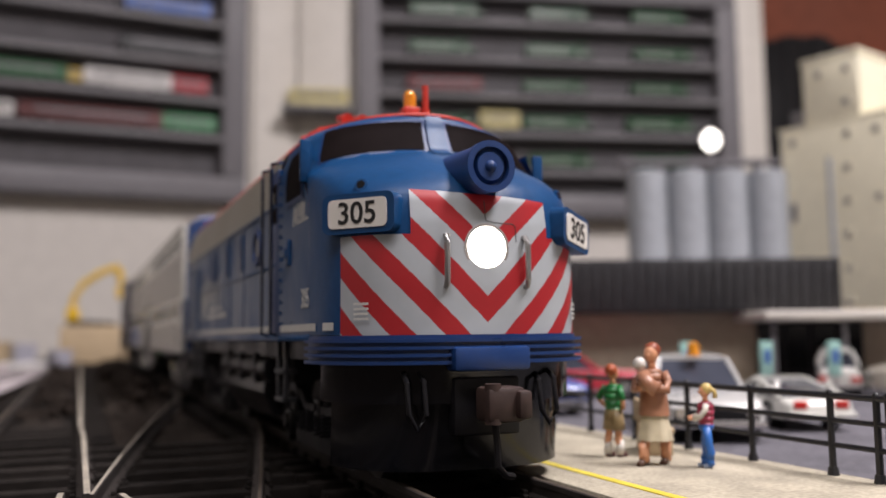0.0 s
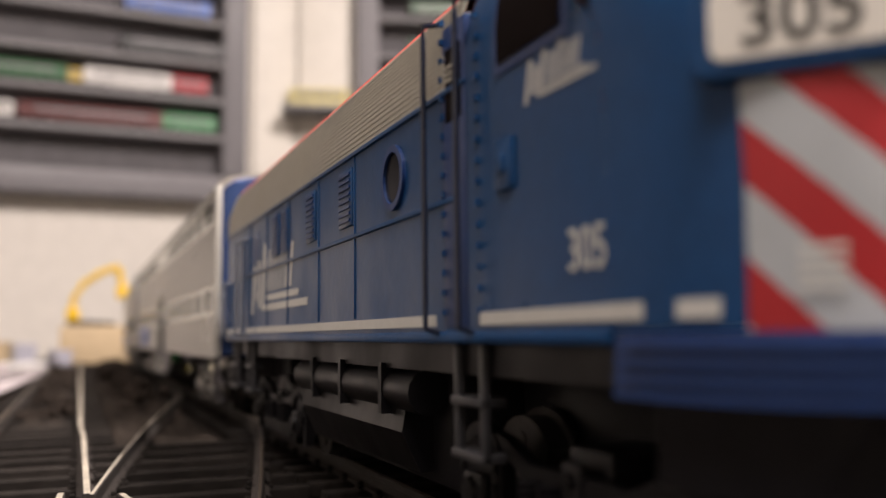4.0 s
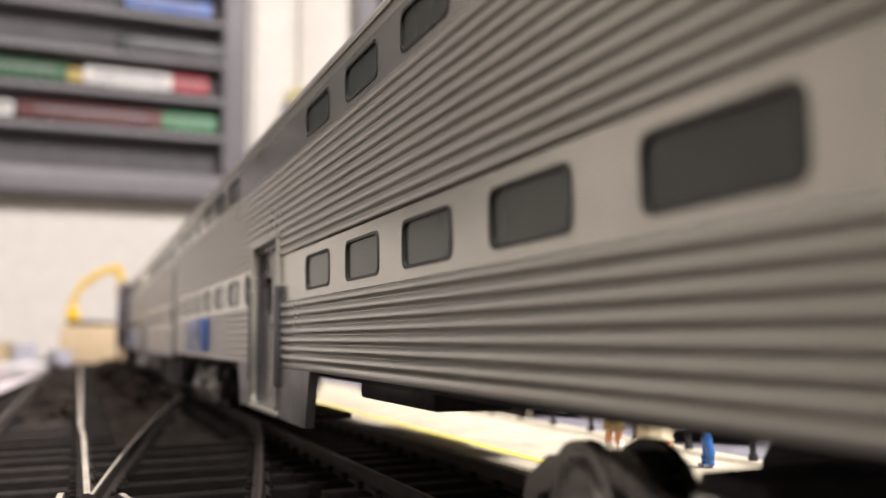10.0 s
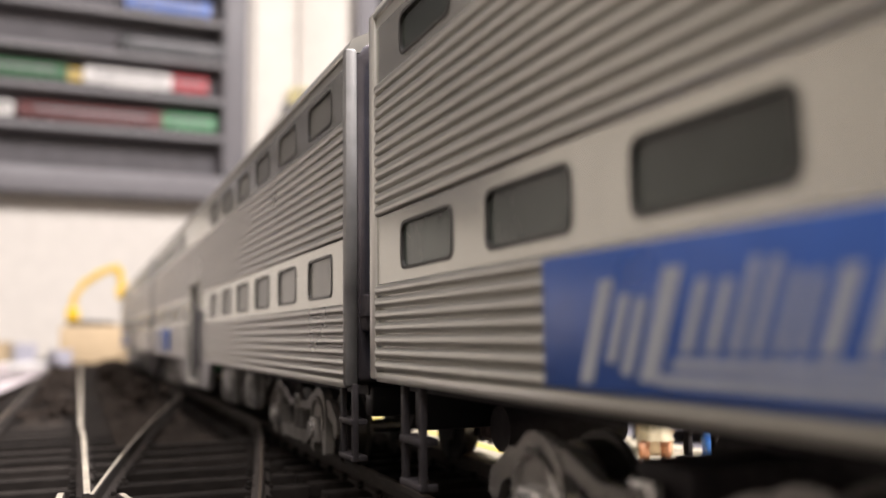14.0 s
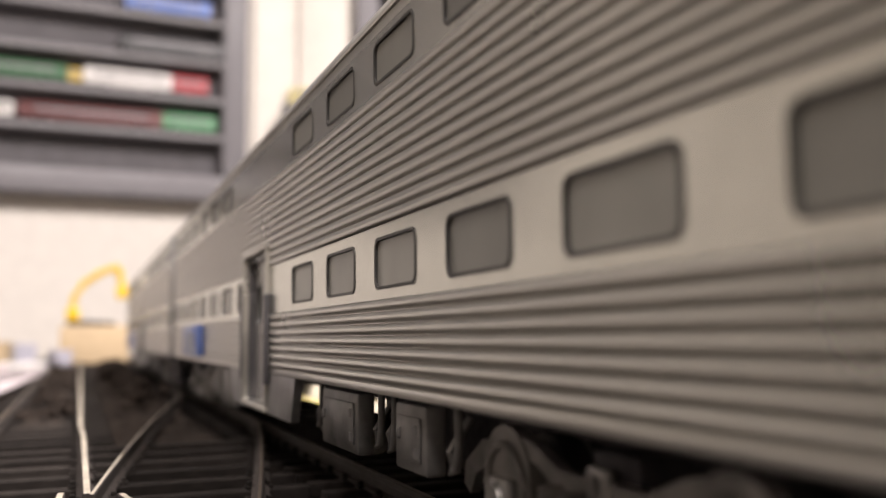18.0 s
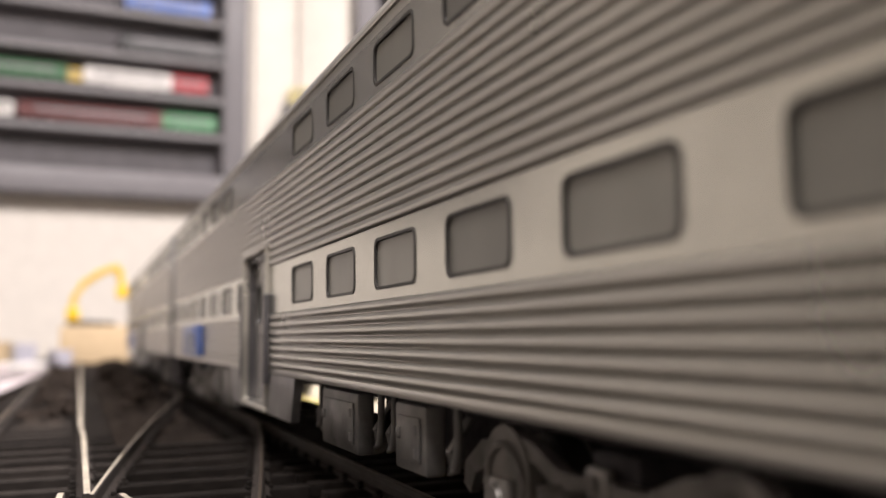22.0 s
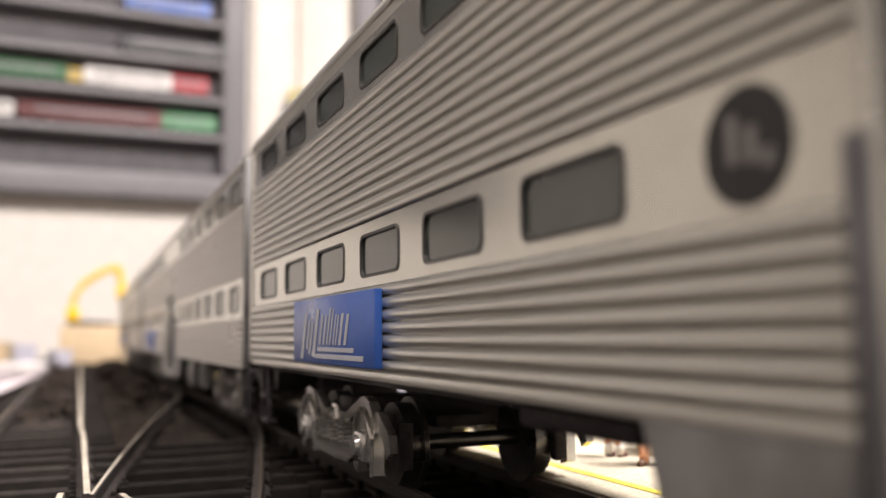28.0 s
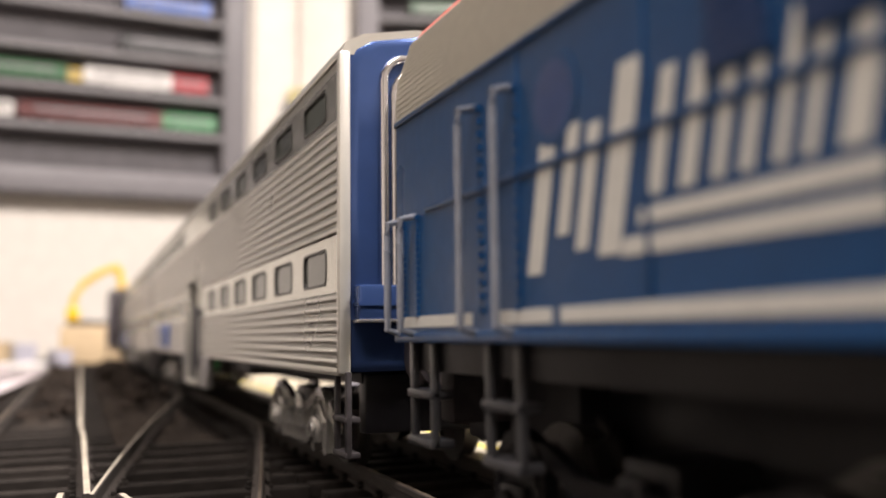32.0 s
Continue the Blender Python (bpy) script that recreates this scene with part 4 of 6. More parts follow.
    if boxes:
        for a, b, lo, xo in ((67.0, 76.0, 5.2, 1.5), (89.5, 106.0, 4.6, 1.5), (180, 196, 3.8, 1.5), (200, 214, 4.6, 2.0)):
            for sx in (-1, 1):
                xa, xb = sx * (HALF - xo), sx * (HALF - xo - 2.2)
                bx = part("equipment_box", Shape().box(min(xa, xb), max(xa, xb), a, b, lo, sill - 1.2, 0.4), M_BOX, car)
                part("box_door", Shape().box(min(xa, xa + sx * 0.3), max(xa, xa + sx * 0.3), a + 1.2, b - 1.2, lo + 1.2, sill - 2.4, 0.15), M_BOX, bx)
                for zz in (lo + 2.2, sill - 3.6):
                    part("hinge", Shape().cyl((xa + sx * 0.3, a + 1.9, zz - 0.5), (xa + sx * 0.3, a + 1.9, zz + 0.5), 0.3, n=8), M_BOX, bx)
                part("latch", Shape().box(min(xa, xa + sx * 0.6), max(xa, xa + sx * 0.6), b - 2.6, b - 1.8, (lo + sill) / 2 - 0.8, (lo + sill) / 2 + 0.4, 0.15), M_BOX, bx)
        # Plain dark blocks added to close the open gap beneath the floor.
        part("underside_filler", Shape().box(-10, 10, 55, 64, 6.0, sill - 1.5, 0.5).box(-8, 8, 20, 58, 9.6, sill - 1.5, 0.5).box(-8, 8, 64, 104, 5.0, sill - 1.5, 0.5), M_DARK, car)
        for yc in (62.0, 79.4, 84.0, 110.6, 198.2):
            for sx in (-1, 1):
                px = sx * (HALF - 2.4)
                part("hanging_pipe", Shape().tube([(px, yc - 0.8, sill - 1.0), (px, yc - 0.9, 9.0), (px, yc - 0.2, 6.6), (px, yc + 0.9, 6.2), (px, yc + 1.2, 8.0), (px - sx * 2, yc + 1.0, sill - 2)], 0.42, 7), M_BOX, car, smooth=60)
        for yc in (104, 218):
            part("air_tank", Shape().cyl((-HALF + 5.5, yc - 9, 6.5), (-HALF + 5.5, yc + 9, 6.5), 2.6, n=16), M_BOX, car, smooth=50)
    else:
        for a, b, lo, xo in ((80, 105.5, 11.0, 4.0), (180, 196, 11.6, 3.0)):
            part("equipment_box", Shape().box(-HALF + xo, HALF - xo, a, b, lo, sill - 1.2, 0.5), M_DARK, car)
    for yc in truck_y:
        tr = part("truck", Shape().box(-4, 4, -13.5, 13.5, 6.8, 8.4, 0.3), M_DARK, car, at=pose(0, yc * MM, 0))
        truck_frame(tr, 13.2, 28.0, M_TRUCK2 if boxes else M_TRUCK, M_DARK)
        for y in (-14.0, 14.0):
            wheelset(tr, y, 5.2)
    VEHICLES.append((car, front, L))
    return car


Z1 = (14.5, 25.4, 30.2, 47.2, 51.6, 54.2)
Z2 = (13.2, 23.8, 29.3, 46.2, 51.0, 53.6)
coach("silver_coach", "two-level silver coach with fluted sides, its chrome front end coloured as mirrored blue", 40.7, Z1, M_SILVER, M_BAND, M_PANE, M_END, M_POST, (37.5, 254.0), blue_end=True)
coach("silver_coach", "two-level weathered silver coach with dark ends and grey equipment boxes underneath", 350.4, Z2, M_SILVER2, M_BAND, M_PANE2, M_ENDDARK, M_SKIRT, (40.5, 254.0), boxes=True)
coach("silver_coach", "two-level weathered silver coach with dark ends, last in the train", 660.2, Z2, M_SILVER2, M_BAND, M_PANE2, M_ENDDARK, M_SKIRT, (40.5, 254.0), boxes=True)
# ---- the locomotive ----
LOCO_FRONT = -153.0     # distance of the nose from the datum


def lerp_table(table, z):
    for (a, va), (b, vb) in zip(table, table[1:]):
        if z <= b:
            t = max(0.0, (z - a) / (b - a))
            return va + (vb - va) * t
    return table[-1][1]


# by height: how far back the front stands, how long the rounding is, half width, squareness
NOSE_Y = [(15, 6.6), (19, 6.4), (26, 6.2), (33, 6.5), (36, 7.0), (38, 8.0), (40, 10.0), (42, 13.4), (43.8, 17.8), (45.0, 21.8), (49.2, 23.8), (50.2, 24.0), (51.2, 24.8), (51.8, 26.6), (52.4, 30.0), (53.0, 38.0)]
NOSE_D = [(15, 18.0), (36, 17.5), (40, 15.4), (43, 10.5), (45.0, 7.5), (50.2, 8.5), (53.0, 12.0)]
NOSE_W = [(15, 18.4), (42, 18.4), (44, 18.2), (46, 17.5), (48, 16.8), (49.4, 16.0), (50.6, 14.4), (51.6, 12.0), (52.4, 8.5), (53.0, 4.0)]
NOSE_N = [(15, 2.6), (36, 2.5), (42, 2.2), (44, 2.2), (53, 2.2)]


def brow(z, a):
    """How much lower the brow of the nose lies towards the sides, at height z."""
    return 2.7 * min(1.0, abs(a) / 70.0) ** 1.6 * max(0.0, min(1.0, (z - 37.0) / 5.0))


def nose_point(z, a, out=0.0):
    """Point on the nose at height z; a from -90 to 90 degrees, 0 straight ahead."""
    e = z + brow(z, a)
    yf, d, w, n = lerp_table(NOSE_Y, e), lerp_table(NOSE_D, e), lerp_table(NOSE_W, z) + out, lerp_table(NOSE_N, z)
    s, c = math.sin(radians(a)), math.cos(radians(a))
    x = w * math.copysign(abs(s) ** (2 / n), s)
    y = yf + d - (d + out) * max(c, 0.0) ** (2 / n)
    return (x, y, z)


def smooth_range(a, b, n):
    return [a + (b - a) * i / n for i in range(n + 1)]


def stripe_material():
    """Red and white chevrons that meet in the middle of the nose."""
    m = bpy.data.materials.new("nose_chevrons")
    m.use_nodes = True
    nt = m.node_tree
    b = nt.nodes["Principled BSDF"]
    uv = nt.nodes.new("ShaderNodeUVMap")
    sep = nt.nodes.new("ShaderNodeSeparateXYZ")
    nt.links.new(uv.outputs[0], sep.inputs[0])

    def calc(op, a, c):
        nd = nt.nodes.new("ShaderNodeMath")
        nd.operation = op
        for k, val in enumerate((a, c)):
            if isinstance(val, (int, float)):
                nd.inputs[k].default_value = val
            elif val is not None:
                nt.links.new(val, nd.inputs[k])
        return nd.outputs[0]

    side = calc("ABSOLUTE", sep.outputs[0], None)
    h = calc("SUBTRACT", sep.outputs[1], calc("MULTIPLY", side, 1.0))
    w = calc("MODULO", calc("ADD", h, 70.0), 6.95)
    red = calc("LESS_THAN", w, 3.3)
    mix = nt.nodes.new("ShaderNodeMix")
    mix.data_type = "RGBA"
    mix.inputs[6].default_value = (0.44, 0.47, 0.495, 1)
    mix.inputs[7].default_value = (0.41, 0.015, 0.02, 1)
    nt.links.new(red, mix.inputs[0])
    tc = nt.nodes.new("ShaderNodeTexCoord")
    nz = nt.nodes.new("ShaderNodeTexNoise")
    nz.inputs["Scale"].default_value = 260
    nz.inputs["Detail"].default_value = 6
    nt.links.new(tc.outputs["Object"], nz.inputs["Vector"])
    mul = nt.nodes.new("ShaderNodeMix")
    mul.data_type, mul.blend_type = "RGBA", "MULTIPLY"
    mul.inputs[0].default_value = 0.22
    nt.links.new(mix.outputs[2], mul.inputs[6])
    nt.links.new(nz.outputs["Fac"], mul.inputs[7])
    nt.links.new(mul.outputs[2], b.inputs["Base Color"])
    b.inputs["Roughness"].default_value = 0.42
    bp = nt.nodes.new("ShaderNodeBump")
    bp.inputs["Strength"].default_value, bp.inputs["Distance"].default_value = 0.05, 0.0002
    nt.links.new(nz.outputs["Fac"], bp.inputs["Height"])
    nt.links.new(bp.outputs[0], b.inputs["Normal"])
    return m


def nose_patch(z0, z1, a0, a1, out, nz=8, na=16):
    sh = Shape()
    sh.grid(lambda z, a: nose_point(z, a, out), smooth_range(z0, z1, nz), smooth_range(a0, a1, na))
    return sh


def striped_patch(parent, z0, z1, a0, a1, material, fall=0.0):
    zs, angs = smooth_range(z0, z1, 10), smooth_range(a0, a1, 60)
    me = bpy.data.meshes.new("nose_stripes")
    v = [nose_point(z - fall * (z - z0) / (z1 - z0) * (a - a0) / (a1 - a0) * 2, a, 0.14) for z in zs for a in angs]
    n = len(angs)
    f = [(i * n + j, i * n + j + 1, (i + 1) * n + j + 1, (i + 1) * n + j) for i in range(len(zs) - 1) for j in range(n - 1)]
    me.from_pydata([(x * MM, y * MM, z * MM) for x, y, z in v], [], f)
    row = [nose_point(26, a, 0.14) for a in smooth_range(0, 88, 240)]
    run = [0.0]
    for p, q in zip(row, row[1:]):
        run.append(run[-1] + math.dist(p, q))
    length = lambda a: math.copysign(run[min(240, round(abs(a) / 88 * 240))], a)
    uvl = me.uv_layers.new(name="UVMap")
    for lp in me.loops:
        i = lp.vertex_index
        uvl.data[lp.index].uv = (length(angs[i % n]), zs[i // n])
    me.materials.append(material)
    me.shade_smooth()
    ob = new("nose_stripes", me)
    ob.parent = parent
    ob["label"] = "red and white chevron stripes"
    return ob


def locomotive():
    L = 169.0
    eng = thing("streamlined_locomotive", "blue streamlined diesel locomotive with striped nose and lit headlight", "locomotive", "", TRACK_X, LOCO_FRONT, 0)
    sill = 18.9
    # nose and cab skin
    zs = [19, 22, 26, 30, 33, 34.5, 36, 37, 38, 39, 40, 41, 42, 42.8, 43.8, 45.0, 46, 48, 49.2, 49.8, 50.2, 50.8, 51.2, 51.5, 51.8, 52.4, 53.0]
    angs = [-90, -84, -78, -72, -66, -60, -54, -48, -42, -36, -30, -24, -18, -12, -6, 0]
    angs = angs + [-a for a in angs[:-1]][::-1]
    blue = Shape()
    edge = lambda a: 51.0 - 1.8 * (abs(a) / 90.0) ** 1.5
    lo = [z for z in zs if z <= 44]
    blue.grid(lambda z, a: nose_point(z, a), lo, angs)
    blue.grid(lambda t, a: nose_point(43.8 + (edge(a) - 43.8) * t, a), smooth_range(0, 1, 10), angs)
    part("nose", blue, M_BLUE, eng, smooth=60)
    red = Shape()
    red.grid(lambda t, a: nose_point(edge(a) + (53.0 - edge(a)) * t, a, 0.0), smooth_range(0, 1, 12), angs)
    part("roof_lip", Shape().tube([nose_point(edge(a) + 0.15, a, 0.15) for a in smooth_range(-88, 88, 44)], 0.3, 6), M_RED, eng, smooth=60)
    part("cab_roof", red, M_RED, eng, smooth=60)
    # body side skins from the end of the rounding to the rear
    for sx in (-1, 1):
        def side(y, z, sx=sx):
            return (sx * lerp_table(NOSE_W, z), y, z)
        sk = Shape()
        cab = [24.0, 30, 37, 44.5]
        sk.grid(lambda y, z: side(max(y, lerp_table(NOSE_Y, z + brow(z, 90)) + lerp_table(NOSE_D, z + brow(z, 90))), z), cab, [18.9, 22, 26, 30, 34, 38, 42, 43.2, 44.4, 46, 48, 49.2])
        part("cab_side", sk, M_BLUE, eng, smooth=50)
        body = Shape().grid(lambda y, z: side(y, z), [44.5, 80, 120, L], [18.9, 22, 26, 30, 34, 39.8])
        part("body_side", body, M_BLUE, eng, smooth=50)
        cream = Shape().grid(lambda y, z: (sx * (lerp_table(NOSE_W, z) + 0.15), y, z), [46.5, 80, 120, L - 0.2], [39.8, 42, 43, 44, 45, 46, 47, 48, 48.6])
        part("air_intake_grille", cream, M_CREAM, eng, "cream ribbed intake grille", smooth=50)
        for k in range(14):
            z = 40.5 + k * 0.56
            w = lerp_table(NOSE_W, z) + 0.13
            part("grille_rib", Shape().box(min(sx * w, sx * (w + 0.08)), max(sx * w, sx * (w + 0.08)), 47, L - 0.6, z, z + 0.28), M_CREAM, eng)
        part("belt_moulding", Shape().box(min(sx * 18.3, sx * 18.65), max(sx * 18.3, sx * 18.65), 46.5, L - 8, 30.0, 30.5, 0.1), M_BLUE, eng)
        part("eave_moulding", Shape().box(min(sx * 18.2, sx * 18.7), max(sx * 18.2, sx * 18.7), 44.5, L, 39.5, 40.0, 0.1), M_BLUE, eng)
        part("sill_moulding", Shape().box(min(sx * 18.1, sx * 18.75), max(sx * 18.1, sx * 18.75), 24, L, 18.2, 19.1, 0.12), M_BLUE, eng)
        for a, b in ((24.2, 42.2), (51.4, 137.0), (138.2, 146.5), (151, L - 0.6)):
            part("white_stripe", Shape().box(min(sx * 18.3, sx * 18.52), max(sx * 18.3, sx * 18.52), a, b, 19.6, 20.6), M_WHITE, eng)
        for a, b in ((83.0, 90.0), (67.0, 76.0)):
            part("white_stripe", nose_patch(19.6, 20.6, sx * a, sx * b, 0.12, 1, 8), M_WHITE, eng)
        rv = Shape()
        for k in range(15):
            rv.ball((sx * 18.75, 25.0 + k * 1.2, 18.65), 0.2, 6, 4)
        part("sill_rivets", rv, M_BLUE, eng)
        # panel seams with rivets
        for y in (76, 92.5, 111.0, 127.0, 142.5):
            part("panel_seam", Shape().box(min(sx * 18.3, sx * 18.55), max(sx * 18.3, sx * 18.55), y, y + 0.5, 20.8, 39.5, 0.08), M_BLUE, eng)
        # porthole windows
        for y in (62.3, 137.5):
            z = 34.6
            o = [(y + 3.3 * math.cos(radians(a)), z + 3.3 * math.sin(radians(a))) for a in range(0, 360, 15)]
            i = [(y + 2.6 * math.cos(radians(a)), z + 2.6 * math.sin(radians(a))) for a in range(0, 360, 15)]
            x = sx * 18.35
            fr = part("porthole", ring(x, x + sx * (0.45 if y < 100 else 0.15), o, i), M_BLUE_DK if y < 100 else M_BLUE, eng)
            part("pane", Shape().prism(i, min(x, x + sx * 0.15), max(x, x + sx * 0.15), axis="x"), M_GLASS if y < 100 else M_BLUE_DK, fr)
        for y, w in ((79.5, 5.6), (96.5, 5.0), (113, 5.0), (119.5, 5.0)):
            x = sx * 18.4
            ven = part("louvre_panel", Shape().box(min(x, x + sx * 0.25), max(x, x + sx * 0.25), y - w / 2, y + w / 2, 31.6, 38.4, 0.1), M_BLUE, eng)
            for k in range(8):
                part("louvre", Shape().box(min(x, x + sx * 0.45), max(x, x + sx * 0.45), y - w / 2 + 0.5, y + w / 2 - 0.5, 32.1 + k * 0.78, 32.45 + k * 0.78), M_BLUE_DK, ven)
        # cab side window, door with grab irons and steps
        x = sx * 18.42
        frame_sheet = Shape().grid(lambda y, z: (sx * (lerp_table(NOSE_W, z) + 0.16), y, z), [27.9, 33, 38.9], [38.4, 40, 42, 43, 44, 45, 46, 46.9])
        win = part("cab_window", frame_sheet, M_BLUE_DK, eng)
        glass_sheet = Shape().grid(lambda y, z: (sx * (lerp_table(NOSE_W, z) + 0.26), y, z), [28.6, 33, 38.2], [39.1, 40, 42, 43, 44, 45, 46.2])
        part("pane", glass_sheet, M_SCREEN, win)
        # The door lies flush; its darker blue paints in the shade of a recess.
        part("cab_door", Shape().box(min(x - sx * 0.9, x + sx * 0.1), max(x - sx * 0.9, x + sx * 0.1), 44.4, 49.4, 19.4, 45.6, 0.3), M_BLUE_DK, eng)
        part("door_window", Shape().box(min(x, x + sx * 0.18), max(x, x + sx * 0.18), 45.2, 48.6, 37.0, 43.4, 0.3), M_SCREEN, eng, smooth=None)
        for y in (43.2, 50.3, 143.7, 150.1, 163.9, 167.6):
            z1 = 46.4 if y < 60 else (37.0 if y < 160 else 30.0)
            gx = sx * 19.9
            part("grab_iron", Shape().tube([(sx * 18.3, y, z1), (gx, y, z1 - 0.4), (gx, y, z1 - 1.6), (gx, y, 21.5), (gx, y, 19.4), (sx * 18.3, y, 18.9)], 0.26 if y < 60 else 0.34), M_NAVY if y < 60 else M_IRON, eng)
            rv = Shape()
            for k in range(16):
                zz = 20.5 + k * (z1 - 21) / 15
                rv.box(min(sx * 18.3, sx * 18.75), max(sx * 18.3, sx * 18.75), y - 1.15, y - 0.65, zz, zz + 0.5)
            part("rivet_strip", rv, M_BLUE, eng)
        part("mirror_arm", Shape().box(min(sx * 17.6, sx * 19.3), max(sx * 17.6, sx * 19.3), 26.0, 26.8, 40.4, 46.6, 0.3), M_BLUE, eng)
        part("latch_box", Shape().box(min(sx * 18.2, sx * 18.8), max(sx * 18.2, sx * 18.8), 35.9, 38.7, 29.4, 33.4, 0.3).box(min(sx * 18.2, sx * 19.1), max(sx * 18.2, sx * 19.1), 36.7, 37.9, 30.6, 32.2, 0.25), M_BLUE, eng)
        for y in (47.0, 148.0, 165.0):
            for dy in (-2.6, 2.6):
                part("step_hanger", Shape().box(min(sx * 16.8, sx * 17.5), max(sx * 16.8, sx * 17.5), y + dy - 0.5, y + dy + 0.5, 8.6, 18.4, 0.15), M_STEP, eng)
            for zz in (8.6, 13.0):
                part("step", Shape().box(min(sx * 15.4, sx * 17.8), max(sx * 15.4, sx * 17.8), y - 3.1, y + 3.1, zz, zz + 0.8, 0.15), M_STEP, eng)
        # side number and marks
        part("road_number", letters("305", 3.9, M_WHITE, "road_number", 0.004), M_WHITE, eng, at=Matrix.Translation((sx * 18.48 * MM, 26.4 * MM, 24.0 * MM)) @ Euler((radians(90), 0, radians(-90 if sx < 0 else 90))).to_matrix().to_4x4() @ Matrix.Diagonal((0.78, 1, 1, 1)))
        logo_shapes(eng, sx * 18.42, sx, 34.2 if sx < 0 else 24.8, 24.8 if sx < 0 else 34.2, 35.0, 38.2, 0.25)
        logo_shapes(eng, sx * 18.42, sx, 141.5 if sx < 0 else 99.0, 99.0 if sx < 0 else 141.5, 22.9, 34.6, 0.25)
    # roof
    rp = [(-16.8, 48.2), (-15.6, 49.8), (-14.0, 50.8), (-12.4, 51.2), (-8.5, 52.4), (-4, 53.0), (4, 53.0), (8.5, 52.4), (12.4, 51.2), (14.0, 50.8), (15.6, 49.8), (16.8, 48.2)]
    part("roof", Shape().prism(rp, 36.0, L - 0.3), M_RED, eng, smooth=60)
    for y, r in ((47, 1.6), (52, 1.0), (75, 3.6), (92, 3.6), (128, 5.0)):
        part("roof_fan", Shape().cyl((0, y, 52.8), (0, y, 54.2), r, r * 0.9, 20), M_RED, eng)
    for x in (-9.5, -7.0):
        part("horn_trumpet", Shape().cyl((x, 36, 52.4), (x, 41, 53.6), 1.0, 0.6, 12), M_RED, eng)
    part("rear_end", Shape().box(-18.0, 18.0, L - 1.0, L, 18.5, 40.0, 0.4), M_BLUE, eng)
    part("rear_end_top", Shape().prism([(-17.9, 40.0), (17.9, 40.0), (17.4, 46.0), (16.9, 48.2), (14.1, 50.9), (8.5, 52.5), (0, 53.1), (-8.5, 52.5), (-14.1, 50.9), (-16.9, 48.2), (-17.4, 46.0)], L - 1.0, L), M_CREAM, eng)
    # windscreen in two halves with a centre post; its lower edge falls towards the sides
    def screen(lo, hi, a0, a1, out):
        low = lambda a: lo - 2.6 * (abs(a) / 70.0) ** 1.6
        top = lambda a: edge(a) - hi - 0.5 * (abs(a) / 70.0) ** 2
        return Shape().grid(lambda t, a: nose_point(low(a) + (top(a) - low(a)) * t, a, out), smooth_range(0, 1, 10), smooth_range(a0, a1, 22))

    for sgn in (-1, 1):
        a0, a1 = (-62, -5.5) if sgn < 0 else (5.5, 62)
        wf = part("windscreen_frame", screen(45.0, 0.75, a0 - 2.0, a1 + 2.0, 0.10), M_BLUE_DK, eng, smooth=60)
        part("windscreen", screen(45.4, 1.15, a0, a1, 0.2), M_SCREEN, wf, "dark windscreen pane", smooth=60)
    part("windscreen_post", nose_patch(44.4, 50.9, -3.6, 3.6, 0.5, 8, 6), M_BLUE, eng, smooth=60)
    # chevrons: a wide field below the number boards and a narrow one above
    chev = stripe_material()
    striped_patch(eng, 18.8, 31.4, -62, 62, chev)
    striped_patch(eng, 31.4, 37.2, -26, 25, chev, 0.5)
    # number boards
    for sgn in (-1, 1):
        p, q = Vector(nose_point(34.2, sgn * 68, 0.2)), Vector(nose_point(34.2, sgn * 31, 0.2))
        if sgn > 0:
            p, q = Vector((18.3, 14.6, 32.3)), Vector((10.9, 8.4, 33.3))
        c = (p + q) / 2
        d = (q - p).normalized() * -sgn
        out = Vector((d.y, -d.x, 0)).normalized()
        rot = Matrix((d, out.cross(d), out)).transposed().to_4x4()
        m = Matrix.Translation((c + out * 0.6) * MM) @ rot
        half = (q - p).length / 2
        box = Shape().prism(rounded(-half - 0.3, half + 0.3, -2.55, 2.55, 1.1, 4), -4.0, 1.0, axis="z")
        nb = part("number_board", box, M_BLUE, eng, "blue lamp box with a white number panel", at=m)
        fc = part("number_panel", Shape().prism(rounded(-half + 0.7, half - 0.7, -1.85, 1.85, 0.7, 4), 0.9, 1.15, axis="z"), M_BOARD, nb)
        part("lettering", letters("305", 3.9, M_TEXT), M_TEXT, nb, at=Matrix.Translation((0, -0.1 * MM, 1.2 * MM)))
        eye = Vector(nose_point(38.1, sgn * 48, 0.0))
        face = Vector((sgn * 0.62, -0.72, 0.3)).normalized()
        ml = part("marker_lamp", Shape().cyl((eye - face * 0.6)[:], (eye + face * 0.22)[:], 0.95, 0.85, 18), M_BLUE, eng)
        part("lens", Shape().cyl((eye + face * 0.1)[:], (eye + face * 0.26)[:], 0.6, 0.55, 16), M_GLASS, ml)
    # upper lamp housing
    lampy = 5.4
    up = Shape().cyl((0, lampy, 39.9), (0, 18, 39.9), 3.1, 3.6, 32)
    hous = part("upper_lamp_housing", up, M_BLUE_DK, eng, smooth=50)
    o = [(3.3 * math.cos(radians(a)), 39.9 + 3.3 * math.sin(radians(a))) for a in range(0, 360, 10)]
    i = [(2.5 * math.cos(radians(a)), 39.9 + 2.5 * math.sin(radians(a))) for a in range(0, 360, 10)]
    rg = ring(0, 1.0, o, i)
    rg.v = [(y, lampy - 1.0 + x, z) for x, y, z in rg.v]
    part("lamp_rim", rg, M_BLUE_DK, hous)
    part("lamp_cover", Shape().cyl((0, lampy, 39.9), (0, lampy - 0.8, 39.9), 2.2, 1.8, 28).ball((0, lampy - 0.7, 39.9), 0.8), M_BLUE_DK, hous)
